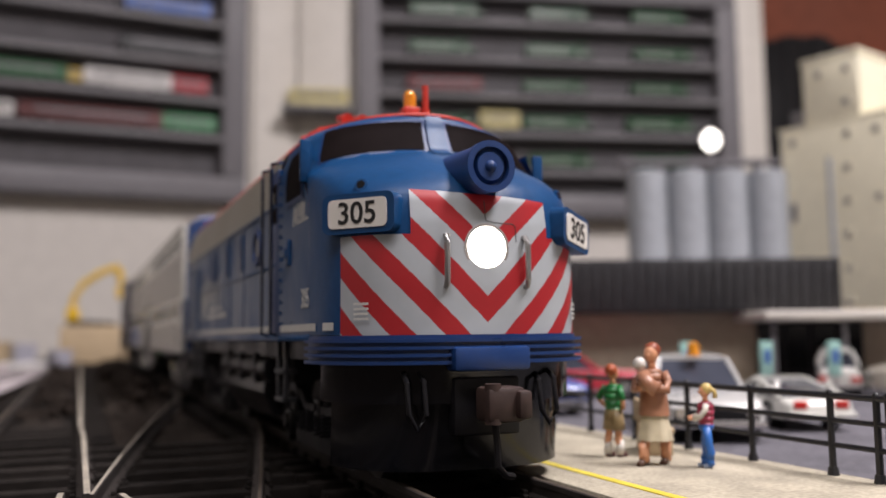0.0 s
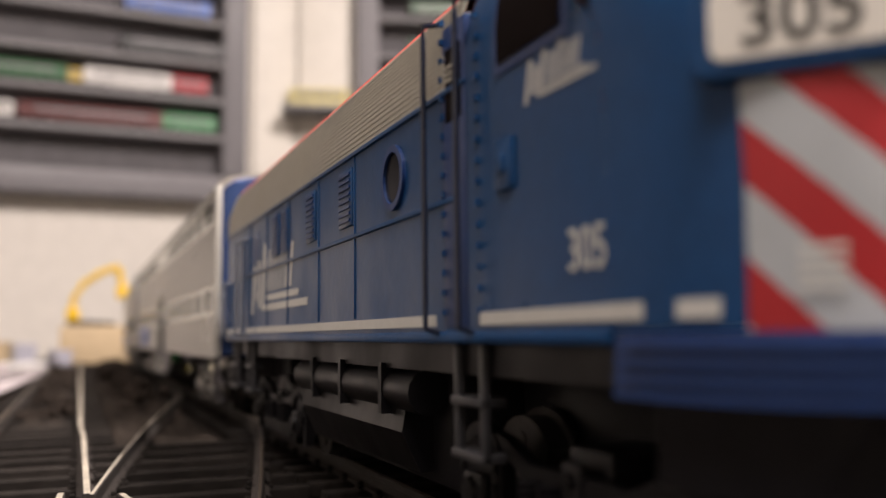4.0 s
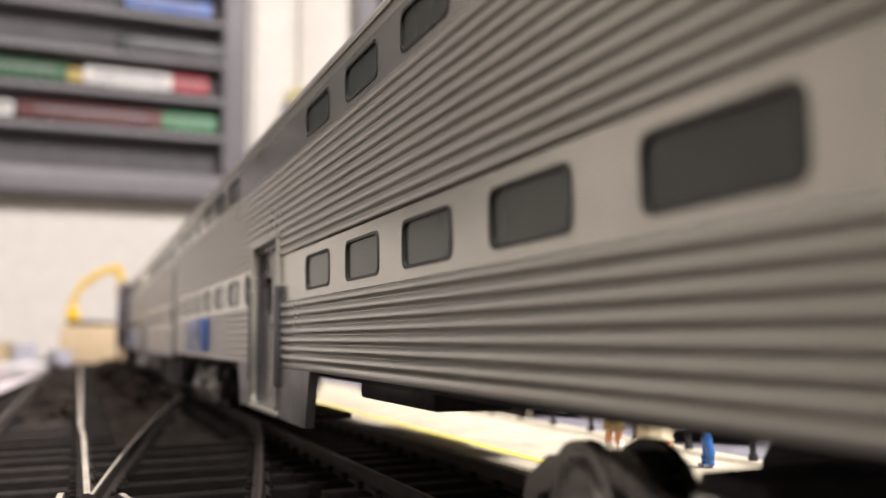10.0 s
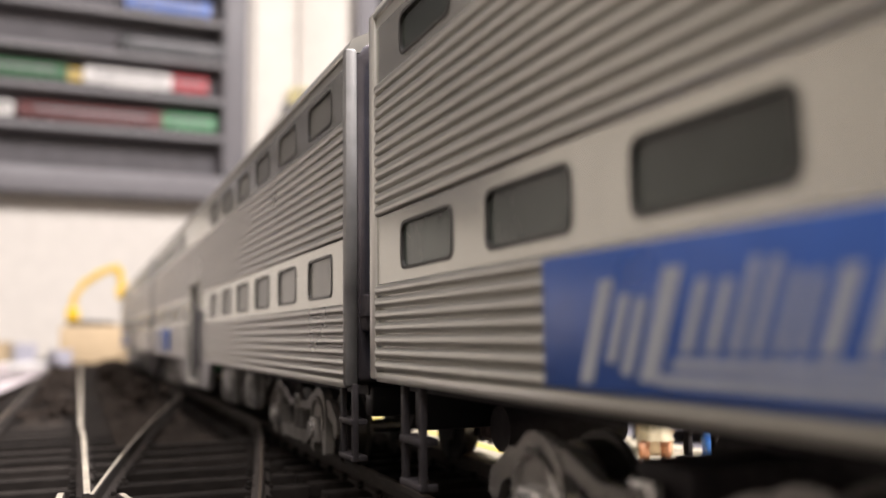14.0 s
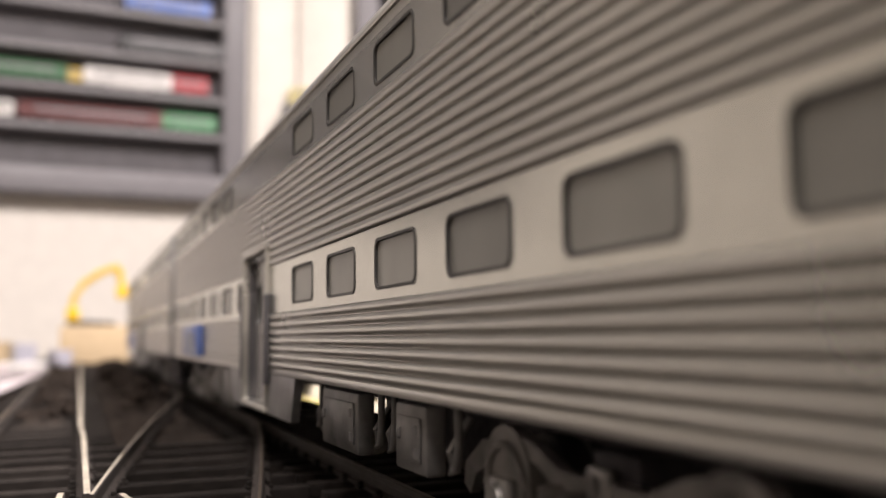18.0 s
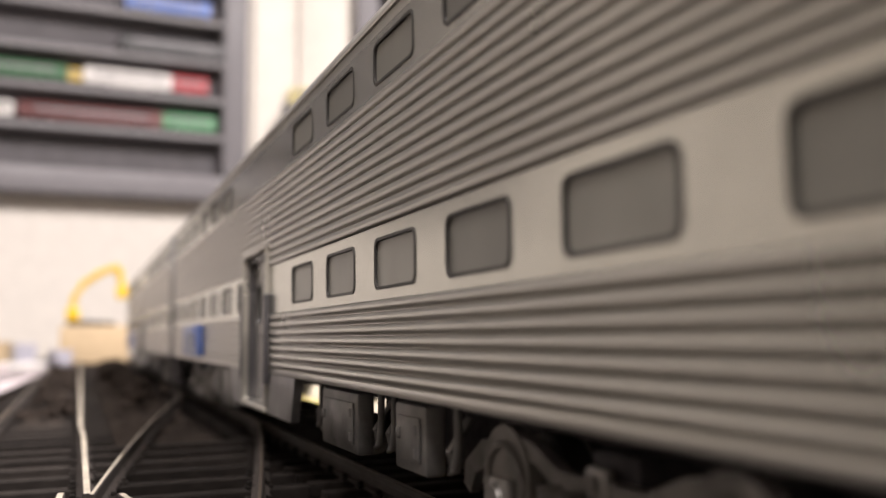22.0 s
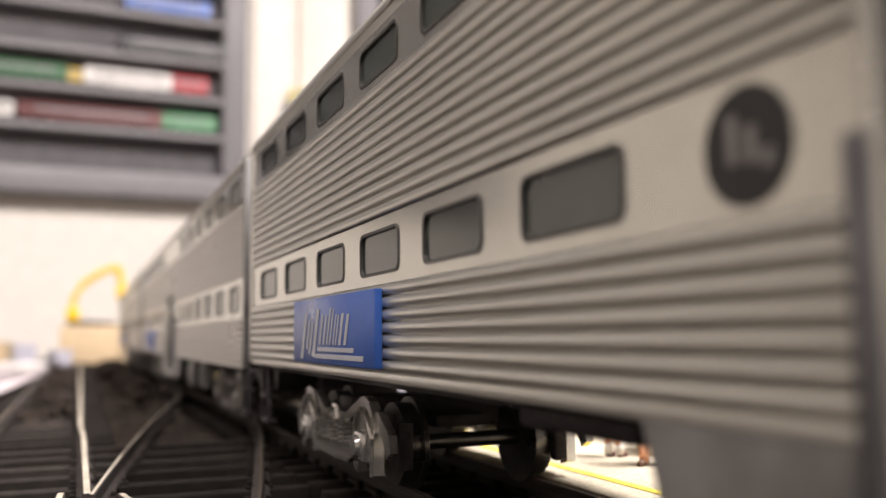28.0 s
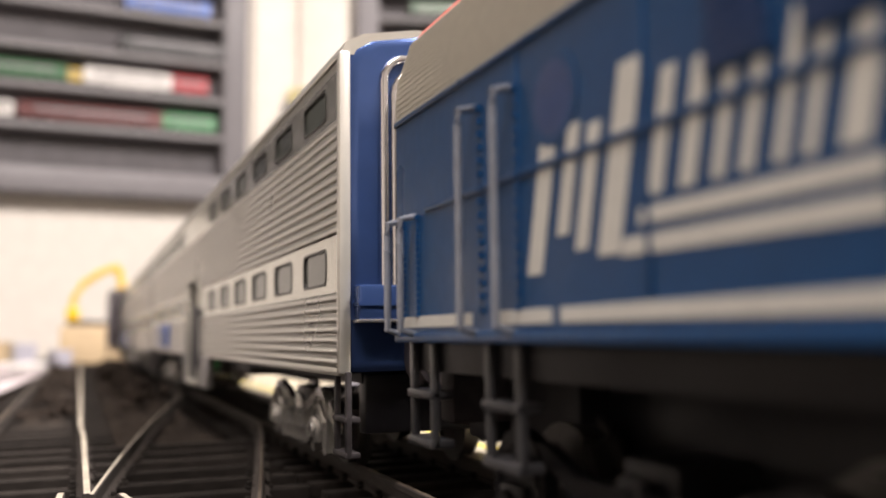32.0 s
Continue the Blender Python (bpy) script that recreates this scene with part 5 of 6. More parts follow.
    # headlight, glowing
    hl = part("headlight", Shape().cyl((0, 6.2, 29.8), (0, 9, 29.8), 3.1, 3.1, 32), M_CHROME, eng, smooth=40)
    part("headlight_lens", Shape().cyl((0, 5.8, 29.8), (0, 6.2, 29.8), 2.3, 2.7, 32), M_LIGHT, hl, "glowing headlight lens")
    # nose door outline, grab irons and louvres
    for x in (-5.6, 5.6):
        part("door_seam", Shape().tube([(x, 7.35, 19.4), (x, 7.25, 28), (x, 7.35, 33), (x, 8.0, 36.2)], 0.08, 6), M_GASKET, eng)
        part("grab_iron", Shape().tube([(x * 0.95, 7.6, 31.4), (x * 0.97, 6.0, 31.1), (x, 5.7, 30.2), (x, 5.7, 25.8), (x, 6.0, 25.0), (x * 0.95, 7.6, 24.7)], 0.38), M_WIRE, eng)
    seam = [(35.9, 0), (33.2, 0), (33.0, 2), (32.9, 8), (32.6, 9), (30.6, 9)]
    part("door_seam", Shape().tube([nose_point(z, a, 0.12) for z, a in seam], 0.08, 6), M_GASKET, eng)
    for sgn in (-1, 1):
        for k in range(4):
            z = 20.8 + k * 0.62
            part("louvre", nose_patch(z, z + 0.3, sgn * 49 - 4, sgn * 49 + 4, 0.45, 1, 6), M_WHITE, eng)
    # anti-climber ledge, pilot, coupler, hoses
    part("anti_climber", nose_patch(15.2, 18.9, -88, 88, 0.4, 2, 40), M_BLUE_DK, eng, smooth=60)
    for k in range(4):
        zr = 15.3 + k * 0.9
        rib = Shape().grid(lambda q, a: nose_point(zr + (0, 0, 0.42, 0.42)[q], a, (0.3, 1.25, 1.25, 0.3)[q]), [0, 1, 2, 3], smooth_range(-86, 86, 44))
        part("ledge_rib", rib, M_BLUE_DK, eng)
    part("ledge_step", Shape().box(-5.2, 5.2, 4.6, 8.5, 14.4, 17.4, 0.5), M_BLUE_DK, eng)
    pil = Shape()
    pil.grid(lambda z, a: (0.90 * nose_point(19, a)[0], nose_point(19, a)[1] + 1.2 + (15.2 - z) * 0.10, z), [2.0, 6, 11, 12], [a * 0.86 for a in angs])
    upper = Shape().grid(lambda z, a: (0.97 * nose_point(19, a)[0], nose_point(19, a)[1] + 0.6 + (15.2 - z) * 0.06, z), [10.4, 12.8, 15.3], [a * 0.9 for a in angs])
    upper.grid(lambda q, a: ((0.97 - 0.08 * q) * nose_point(19, a)[0], nose_point(19, a)[1] + 0.9 + 1.2 * q, 10.4), [0, 1], [a * 0.9 for a in angs])
    part("pilot_skirt", upper, M_PILOT, eng, smooth=40)
    part("pilot", pil, M_PILOT, eng, smooth=60)
    part("coupler_pocket", Shape().box(-4.5, 4.5, 6.6, 10, 6.4, 13.6, 0.4), M_BLACK, eng)
    cp = part("coupler", Shape().box(-1.4, 1.4, 3.6, 10, 9.2, 11.8, 0.3), M_COUPLER, eng, "rust-brown knuckle coupler")
    part("coupler_head", Shape().box(-2.6, 2.4, 0.8, 5.0, 8.4, 12.6, 0.6), M_COUPLER, cp)
    part("knuckle", Shape().box(1.0, 2.8, -0.2, 3.4, 8.8, 12.2, 0.5), M_COUPLER, cp)
    part("knuckle_pin", Shape().cyl((-1.6, 1.8, 8.2), (-1.6, 1.8, 13.0), 1.0, n=12), M_COUPLER, cp)
    part("trip_hose", Shape().tube([(-0.6, 3.4, 8.4), (-0.7, 2.6, 5.4), (-0.8, 2.4, 3.2), (0.4, 2.8, 2.0), (1.8, 3.6, 1.7)], 0.45), M_BLACK, eng)
    for x in (-9.5, 8.4):
        part("air_hose", Shape().tube([(x - 1, 8.4, 14.2), (x - 1.2, 6.6, 13.0), (x - 1.2, 6.0, 9.4), (x - 0.2, 5.8, 7.6), (x + 1.0, 6.0, 9.2), (x + 1.1, 6.8, 13.2), (x + 1.0, 8.4, 14.2)], 0.34), M_BLACK, eng)
    # beacon and aerial
    bc = part("beacon", Shape().box(-2.0, 0.6, 34.0, 36.6, 53.0, 54.4, 0.3), M_RED, eng, at=pose(0, -0.0035, -0.0004))
    part("beacon_lens", Shape().cyl((-0.7, 35.3, 54.4), (-0.7, 35.3, 56.2), 1.05, 1.0, 16).ball((-0.7, 35.3, 56.2), 1.0, 16, 8), M_AMBER, bc, "amber beacon lens")
    part("aerial", Shape().cyl((1.4, 30.6, 51.0), (1.4, 30.6, 57.4), 0.5, 0.5, 10).cyl((1.4, 30.6, 51.0), (1.4, 30.6, 53.6), 0.75, 0.7, 10), M_RED, eng)
    # underframe, tank and trucks
    part("underframe", Shape().box(-16.8, 16.8, 14, L - 1, 15.5, 18.6), M_BLACK, eng)
    # Black blocks added so the bright platform doesn't show through the underside.
    part("underside_blocker", Shape().box(-6.5, 6.5, 14, 20, 2.2, 15.6, 0.5).box(-13, 13, 58, 116, 3.6, 15.6, 0.5).box(-6.5, 6.5, 20, 166, 1.6, 15.6, 0.5).box(-9.5, 9.5, 150, 163, 2.6, 15.6, 0.5), M_BLACK, eng)
    tank = Shape().prism([(-15.5, 14.8), (-16.5, 9), (-14.5, 4.8), (14.5, 4.8), (16.5, 9), (15.5, 14.8)], 66, 110)
    part("fuel_tank", tank, M_BLACK, eng)
    for sx in (-1, 1):
        part("air_tank", Shape().cyl((sx * 15.0, 62, 13.2), (sx * 15.0, 112, 13.2), 2.3, n=16), M_BLACK, eng, smooth=50)
        for y in (70, 86, 100):
            part("tank_strap", Shape().box(min(sx * 14, sx * 17.4), max(sx * 14, sx * 17.4), y, y + 1, 10.6, 16.0), M_BLACK, eng)
    for yc in (36.0, 136.0):
        tr = part("truck", Shape().box(-4, 4, -14, 14, 7.5, 10, 0.3), M_DARK, eng, at=pose(0, yc * MM, 0))
        truck_frame(tr, 13.6, 31.0, M_BLACK, M_BLACK, horns=False)
        for y in (-15.5, 15.5):
            wheelset(tr, y, 5.8)
    part("rear_apron", Shape().box(-14.5, 14.5, L - 4.5, L - 1.2, 10.5, 18.4, 0.4), M_DARK, eng)
    part("buffer_plate", Shape().box(-9, 9, L - 1.5, L + 4.5, 8.2, 13.5, 0.5), M_BLACK, eng)
    part("rear_diaphragm", Shape().box(-8, 8, L, L + 4, 19, 42, 1), M_BLACK, eng)
    part("coupler", Shape().box(-1.5, 1.5, L - 4, L + 6, 8, 10.4, 0.4), M_COUPLER, eng)
    VEHICLES.append((eng, LOCO_FRONT, L))
    return eng


locomotive()
# ---- things in the distance ----
display_case(LEFT_WALL, "grey wall display case with shelves of model rail cars", -900, -84, 219, 900, (307, 363, 419, 481, 541, 601))
display_case(RIGHT_WALL, "large grey wall display case with rows of green rail cars", 94, 731, 203, 596, (270, 332, 393, 452, 514))
G, W_, R_, BR, DK, BL = (0.02, 0.10, 0.035), (0.62, 0.6, 0.58), (0.36, 0.025, 0.035), (0.11, 0.03, 0.03), (0.014, 0.014, 0.016), (0.05, 0.12, 0.4)
for kind, x, z, n, h, c, lab in (("green", -400, 372, 130, 30, G, "green model rail car on a shelf"), ("white", -250, 372, 126, 31, W_, "white model tank car on a shelf"), ("red", -168, 372, 52, 31, R_, "red model rail car on a shelf"),
                              ("yellow", -324, 372, 18, 26, (0.5, 0.36, 0.08), "small yellow model work car on a shelf"),
                              ("brown", -300, 316, 190, 30, BR, "dark red-brown model rail car on a shelf"), ("green", -168, 316, 76, 30, (0.08, 0.25, 0.12), "pale green model rail car on a shelf"), ("silver", -420, 316, 40, 28, W_, "pale model rail car on a shelf"),
                              ("dark", -190, 428, 150, 30, DK, "black model steam engine on a shelf"), ("blue", -200, 490, 120, 30, BL, "blue model rail car on a shelf")):
    stock_car(kind, LEFT_WALL, x, z, n, h, c, lab)
rnd = random.Random(11)
for zi, z in enumerate((279, 341, 402, 461, 523)):
    for k, x in enumerate((232, 425, 603)):
        dark_red = (zi, k) == (2, 0)
        stock_car("row_stock", RIGHT_WALL, x + rnd.uniform(-8, 8), z, rnd.uniform(104, 126), rnd.uniform(27, 31), (0.15, 0.03, 0.032) if dark_red else (0.014, 0.075, 0.026), "dark red model rail car on a shelf" if dark_red else "green and black model diesel engine on a shelf", hood=not dark_red)
M_STOCKY = (0.52, 0.45, 0.2)
stock_car("yellow", RIGHT_WALL, 322, 341, 64, 34, M_STOCKY, "yellow model crane car on a shelf")
ledge = thing("wall_shelf", "narrow grey wall shelf between the display cases", "shelf")
ledge.matrix_basis = RIGHT_WALL
part("board", Shape().box(-20, 88, -60, -9.2, 362, 370, 1), M_SHELF, ledge)
stock_car("yellow", RIGHT_WALL, 36, 370, 92, 34, M_STOCKY, "yellow model crane car on a wall shelf")
# wall trim between the cases and at the end of the wall
solid("trim", Shape().box(-70, -2, -9, -0.2, -950, 1500, 2), M_TRIM, "white painted wall trim board", "trim", kind="structure", at=LEFT_WALL)
solid("trim", Shape().box(4, 84, -9, -0.2, -950, 1500, 2), M_TRIM, "white painted wall trim board", "trim", kind="structure", at=RIGHT_WALL)
solid("trim", Shape().box(732.2, 788, -16, 90, -950, 1500, 2), M_TRIM, "white painted trim board at the end of the wall", "trim", kind="structure", at=RIGHT_WALL)


def drape():
    """Black cloth hanging in folds before the brown wall, its top edge uneven."""
    top = lambda u: 590 + 22 * math.sin(u * 5.0) - 190 * max(0.0, u - 0.55) ** 1.3
    sh = Shape()
    fold = lambda u: 225 + 9 * math.sin(u * 26.0) + 4 * math.sin(u * 61.0)
    us = smooth_range(0, 1, 48)
    sh.grid(lambda u, t: (905 + 330 * u, fold(u) - 6 * t, -940 + (top(u) + 940) * t), us, smooth_range(0, 1, 12))
    sh.grid(lambda u, t: (905 + 330 * u, fold(u) - 6 * t + 5, -940 + (top(u) + 940) * t), us, smooth_range(0, 1, 12), True)
    solid("cloth_drape", sh, mat("black_cloth", (0.008, 0.007, 0.008), 0.9, vary=0.2, scale=60), "black cloth hanging in folds before the brown wall", "cloth", smooth=60, at=RIGHT_WALL)


drape()


def silo_group():
    for k in range(4):
        c = Vector((352 + 26.0 * k, 492 - 9.5 * k, 0))
        s = thing("grain_silo", "grey plastic cylindrical grain silo with a ribbed rim", "silo", "row of silos", c.x, c.y, -3)
        part("tank", Shape().cyl((0, 0, 0), (0, 0, 129), 13.1, 13.1, 32), M_SILO, s, smooth=40)
        part("cap", Shape().cyl((0, 0, 129), (0, 0, 130.5), 13.3, 9.0, 32), M_SILO, s, smooth=40)
        for z in (30, 60, 90, 118):
            part("hoop", Shape().cyl((0, 0, z), (0, 0, z + 1.2), 13.3, 13.3, 32), M_SILO, s, smooth=40)
    gal = thing("silo_gallery", "dark grey walkway on top of the silos", "walkway", "", 340, 497, 126)
    part("deck", Shape().box(-6, 110, -5, 5, 6, 9), M_CASE, gal, at=pose(0, 0, 0, 0, 0, -20))
    for k in range(5):
        part("post", Shape().box(k * 22, k * 22 + 3, -4, 4, 0, 6), M_CASE, gal, at=pose(0, 0, 0, 0, 0, -20))


silo_group()


def tower():
    t = thing("grain_elevator_tower", "cream plastic grain elevator tower with small dark windows", "building", "", 452, 403, -3, -75)
    part("lower_block", Shape().box(-56, 58, 0, 60, 0, 156, 0.6), M_TOWER, t)
    part("upper_block", Shape().box(-38, 0, 0, 48, 156, 199, 0.6), M_TOWER, t)
    part("roof_edge", Shape().box(-57, 59, -0.8, 61, 155, 157.5, 0.4), M_TOWER, t)
    part("roof_edge", Shape().box(-38.8, 0.8, -0.8, 49, 198, 201, 0.4), M_TOWER, t)
    part("roof_vent", Shape().box(-52, -41, 8, 22, 157.4, 170, 0.6), M_CASE, t)
    for x, z in [(-8 - 0.8 * k, 189 - 21.3 * k) for k in range(8)] + [(-26.5, 189), (-46.7, 147), (9, 146.5), (9, 104), (28, 146.5), (28, 104), (28, 61), (-30, 61)]:
        w = part("window", Shape().box(x - 2.6, x + 2.6, -0.6, 0.4, z - 2.8, z + 2.8, 0.3), M_TOWER, t)
        part("pane", Shape().box(x - 1.8, x + 1.8, -0.9, -0.5, z - 2.0, z + 2.0), M_CASE, w)
    dr = part("door", Shape().box(-50.6, -46.2, -0.6, 0.4, 94, 106, 0.3), M_CASE, t)
    part("door_knob", Shape().ball((-47.2, -0.8, 100), 0.5, 8, 6), M_BLACK, dr)
    part("downpipe", Shape().cyl((-21.5, -1.4, 40), (-21.5, -1.4, 133), 1.6, n=10), M_SILO, t)


tower()


def station():
    s = thing("station_building", "low tan station building with a deep dark roof fascia", "building", "", 171, 288, -3, -22)
    part("wall", Shape().box(0, 150, 6, 70, 0, 30), M_STATION, s)
    part("roof", Shape().box(-6, 100, -4, 76, 29, 49, 0.6), M_ROOFDK, s)
    for k in range(26):
        part("fascia_batten", Shape().box(-5 + k * 4.1, -4.2 + k * 4.1, -4.8, -3.9, 30, 48), M_ROOFDK, s)
    part("canopy", Shape().box(63, 128, -26, 6, 25.5, 28.8, 0.8), M_TRIM, s, "white flat canopy")
    for x in (67, 92, 122):
        part("post", Shape().cyl((x, -22, 0), (x, -22, 25.5), 0.8, n=8), M_CASE, s)
    for x0, x1 in ((71.0, 81.0), (81.2, 91.2), (91.4, 101.4), (101.6, 111.6)):
        w = part("doorway", Shape().box(x0, x1, 5.2, 6.4, 0, 25.2, 0.3), M_ROOFDK, s)
        part("pane", Shape().box(x0 + 1, x1 - 1, 4.9, 5.3, 7, 24), M_GLASS, w)


station()
M_TEAL = mat("teal_sign", (0.30, 0.50, 0.45), 0.5, vary=0.06)
for x, y in ((186.8, 205), (199.4, 191.8), (169.4, 219.4)):
    sg = thing("parking_sign", "pale teal upright sign board on a short post", "sign", "signs at the car park", x, y, -3)
    part("post", Shape().cyl((0, 0, 0), (0, 0, 14), 0.5, n=8), M_WIRE, sg)
    bd = part("board", Shape().box(-2.3, 2.3, -0.5, 0.5, 8.8, 18.8, 0.3), M_TEAL, sg)
    part("mark", Shape().box(-1.1, 1.1, -0.7, -0.4, 12.6, 16.4), M_PLATE, bd)


def hull(stations, n=5):
    """Rounded car shell: stations of (y, half width below, half width above, z below, z above, corner radius)."""
    sh = Shape()
    rings = []
    for y, wb, wt, z0, z1, r in stations:
        ring_pts = []
        for cx, cz, a0 in ((wb - r * 0.6, z0 + r * 0.6, -90), (wt - r, z1 - r, 0), (-wt + r, z1 - r, 90), (-wb + r * 0.6, z0 + r * 0.6, 180)):
            q = r if cz > (z0 + z1) / 2 else r * 0.6
            ring_pts += [(cx + q * math.cos(radians(a0 + 90 * k / n)), y, cz + q * math.sin(radians(a0 + 90 * k / n))) for k in range(n + 1)]
        rings.append(ring_pts)
    m = len(rings[0])
    faces = [(i * m + k, i * m + (k + 1) % m, (i + 1) * m + (k + 1) % m, (i + 1) * m + k) for i in range(len(rings) - 1) for k in range(m)]
    faces += [tuple(range(m))[::-1], tuple(range((len(rings) - 1) * m, len(rings) * m))]
    return sh.add([p for q in rings for p in q], faces)


def car(name, label, paint, x, y, rz, L=56.0, W=20.0, H=16.0, style="wagon", beacon=False, group="parked cars"):
    """Parked car that faces local -y; styles: wagon, coupe, van."""
    c = thing(name, label, "car", group, x, y, -3.0, rz)
    h, w = L / 2, W / 2
    belt = {"wagon": 9.6, "coupe": 7.4, "van": 10.5}[style]
    nose, tail = {"wagon": (0.36, 0.96), "coupe": (0.40, 0.90), "van": (0.16, 0.98)}[style]
    at = lambda k: -h + L * k
    low = 2.6
    body = [(at(0.0), w - 1.6, w - 1.9, low + 1.2, belt - 2.6, 0.7), (at(0.015), w - 0.7, w - 1.2, low + 0.5, belt - 1.6, 1.0), (at(0.06), w - 0.1, w - 0.6, low, belt - 1.0, 1.1),
            (at(nose), w, w - 0.5, low, belt, 1.0), (at(0.6), w, w - 0.5, low, belt, 1.0), (at(0.93), w - 0.1, w - 0.6, low, belt - 0.3, 1.1), (at(0.985), w - 0.6, w - 1.1, low + 0.5, belt - 0.9, 1.1), (at(1.0), w - 1.4, w - 1.8, low + 1.2, belt - 1.8, 0.8)]
    part("body", hull(body), paint, c, smooth=40)
    rake = {"wagon": (0.13, 0.03), "coupe": (0.16, 0.30), "van": (0.10, 0.02)}[style]
    tops = (at(nose + rake[0]), at(tail - rake[1]))
    part("cabin_glass", hull([(at(nose), w - 0.9, w - 1.3, belt - 0.6, belt + 0.3, 0.3), (tops[0], w - 0.9, w - 2.6, belt - 0.6, H - 0.4, 0.8), (tops[1], w - 0.9, w - 2.6, belt - 0.6, H - 0.4, 0.8), (at(tail), w - 0.9, w - 1.3, belt - 0.6, belt + 0.3, 0.3)]), M_CARGLASS, c, "dark car windows", smooth=30)
    part("roof_panel", hull([(tops[0] - 0.4, w - 2.9, w - 3.2, H - 0.9, H - 0.1, 0.35), (tops[0] + 2, w - 2.3, w - 2.9, H - 1.1, H + 0.3, 0.5), (tops[1] - 2, w - 2.3, w - 2.9, H - 1.1, H + 0.3, 0.5), (tops[1] + 0.4, w - 2.9, w - 3.2, H - 0.9, H - 0.1, 0.35)]), paint, c, smooth=40)
    mid = (at(nose) + at(tail)) / 2
    for sx in (-1, 1):
        for p, q in (((sx * (w - 1.0), at(nose), belt), (sx * (w - 2.7), tops[0], H - 0.5)), ((sx * (w - 1.0), at(tail), belt), (sx * (w - 2.7), tops[1], H - 0.5)), ((sx * (w - 0.95), mid, belt), (sx * (w - 2.6), mid, H - 0.5)), ((sx * (w - 0.95), mid + L * 0.2, belt), (sx * (w - 2.6), mid + L * 0.17, H - 0.5))):
            part("pillar", Shape().cyl(p, q, 0.62, n=8), paint, c)
        for sy in (-0.31, 0.30):
            wh = part("wheel", Shape().cyl((sx * (w - 2.8), sy * L, 3.3), (sx * (w + 0.1), sy * L, 3.3), 3.3, 3.1, 20), M_BLACK, c)
            part("rim", Shape().cyl((sx * (w + 0.05), sy * L, 3.3), (sx * (w + 0.3), sy * L, 3.3), 1.9, 1.5, 14), M_CHROME, wh)
        tx = sx * W * (0.28 if style == "coupe" else 0.36)
        part("tail_light", Shape().box(tx - 1.5, tx + 1.5, h - 0.7, h + 0.25, 5.0, 6.7, 0.25), M_TAIL, c)
        part("headlamp", Shape().cyl((sx * W * 0.33, -h + 1.0, belt - 3.6), (sx * W * 0.33, -h - 0.25, belt - 3.6), 1.1, n=14), M_CHROME, c)
        part("door_seam", Shape().box(min(sx * (w - 0.3), sx * (w + 0.06)), max(sx * (w - 0.3), sx * (w + 0.06)), mid - 0.12, mid + 0.12, low + 1.6, belt - 0.9), M_BLACK, c, smooth=None)
    part("grille", Shape().box(-W * 0.4, W * 0.4, -h - 0.15, -h + 0.8, belt - 5.0, belt - 2.8, 0.2), M_BLACK, c)
    for s, e in ((-1, -h), (1, h)):
        part("bumper", Shape().box(-w + 0.6, w - 0.6, min(e - s * 0.6, e + s * 0.9), max(e - s * 0.6, e + s * 0.9), 3.0, 4.3, 0.4), M_CHROME if style != "coupe" else paint, c)
    if beacon:
        part("roof_beacon", Shape().cyl((0, -3, H + 0.2), (0, -3, H + 2.9), 1.5, 1.2, 16).ball((0, -3, H + 2.8), 1.2, 14, 8, 0.5), M_AMBER, c, smooth=50)
    return c


M_CARGLASS = mat("car_window_glass", (0.05, 0.055, 0.075), 0.1, vary=0.1, scale=200, rvary=0.03)
M_TAIL = mat("red_tail_lens", (0.5, 0.02, 0.015), 0.25, vary=0.1)
M_CARSILVER = mat("silver_car_paint", (0.55, 0.545, 0.53), 0.25, metal=0.2, vary=0.06, scale=300, coat=0.5)
M_CARWHITE = mat("white_car_paint", (0.68, 0.67, 0.62), 0.3, vary=0.04, scale=300, coat=0.5)
M_CARGREY = mat("grey_van_paint", (0.33, 0.30, 0.25), 0.35, vary=0.06, scale=300, coat=0.3)
M_CARBLUE = mat("blue_car_paint", (0.06, 0.09, 0.3), 0.3, vary=0.06, scale=300, coat=0.5)
M_CARRED = mat("red_car_paint", (0.45, 0.03, 0.05), 0.3, vary=0.06, scale=300, coat=0.5)
car("station_wagon", "pale silver station wagon with an amber roof beacon, parked", M_CARSILVER, 130.4, 167.0, -30, 60, 20.5, 16.2, beacon=True)
car("sports_car", "low white sports car with red tail lights, parked", M_CARWHITE, 157.0, 170.4, 160, 50, 16.2, 11.0, "coupe")
car("van", "tan-grey van parked beside the station", M_CARGREY, 264, 200, 230, 58, 22, 20, "van")
car("minivan", "white van parked beside the station canopy", M_CARWHITE, 242, 232, 136, 40, 13.5, 15.5, "van")
car("sedan", "blue and white sedan, parked", M_CARBLUE, 121, 233, -8, 56, 20, 15)
car("hatchback", "red car parked by the station", M_CARRED, 158, 268, 70, 52, 20, 15)


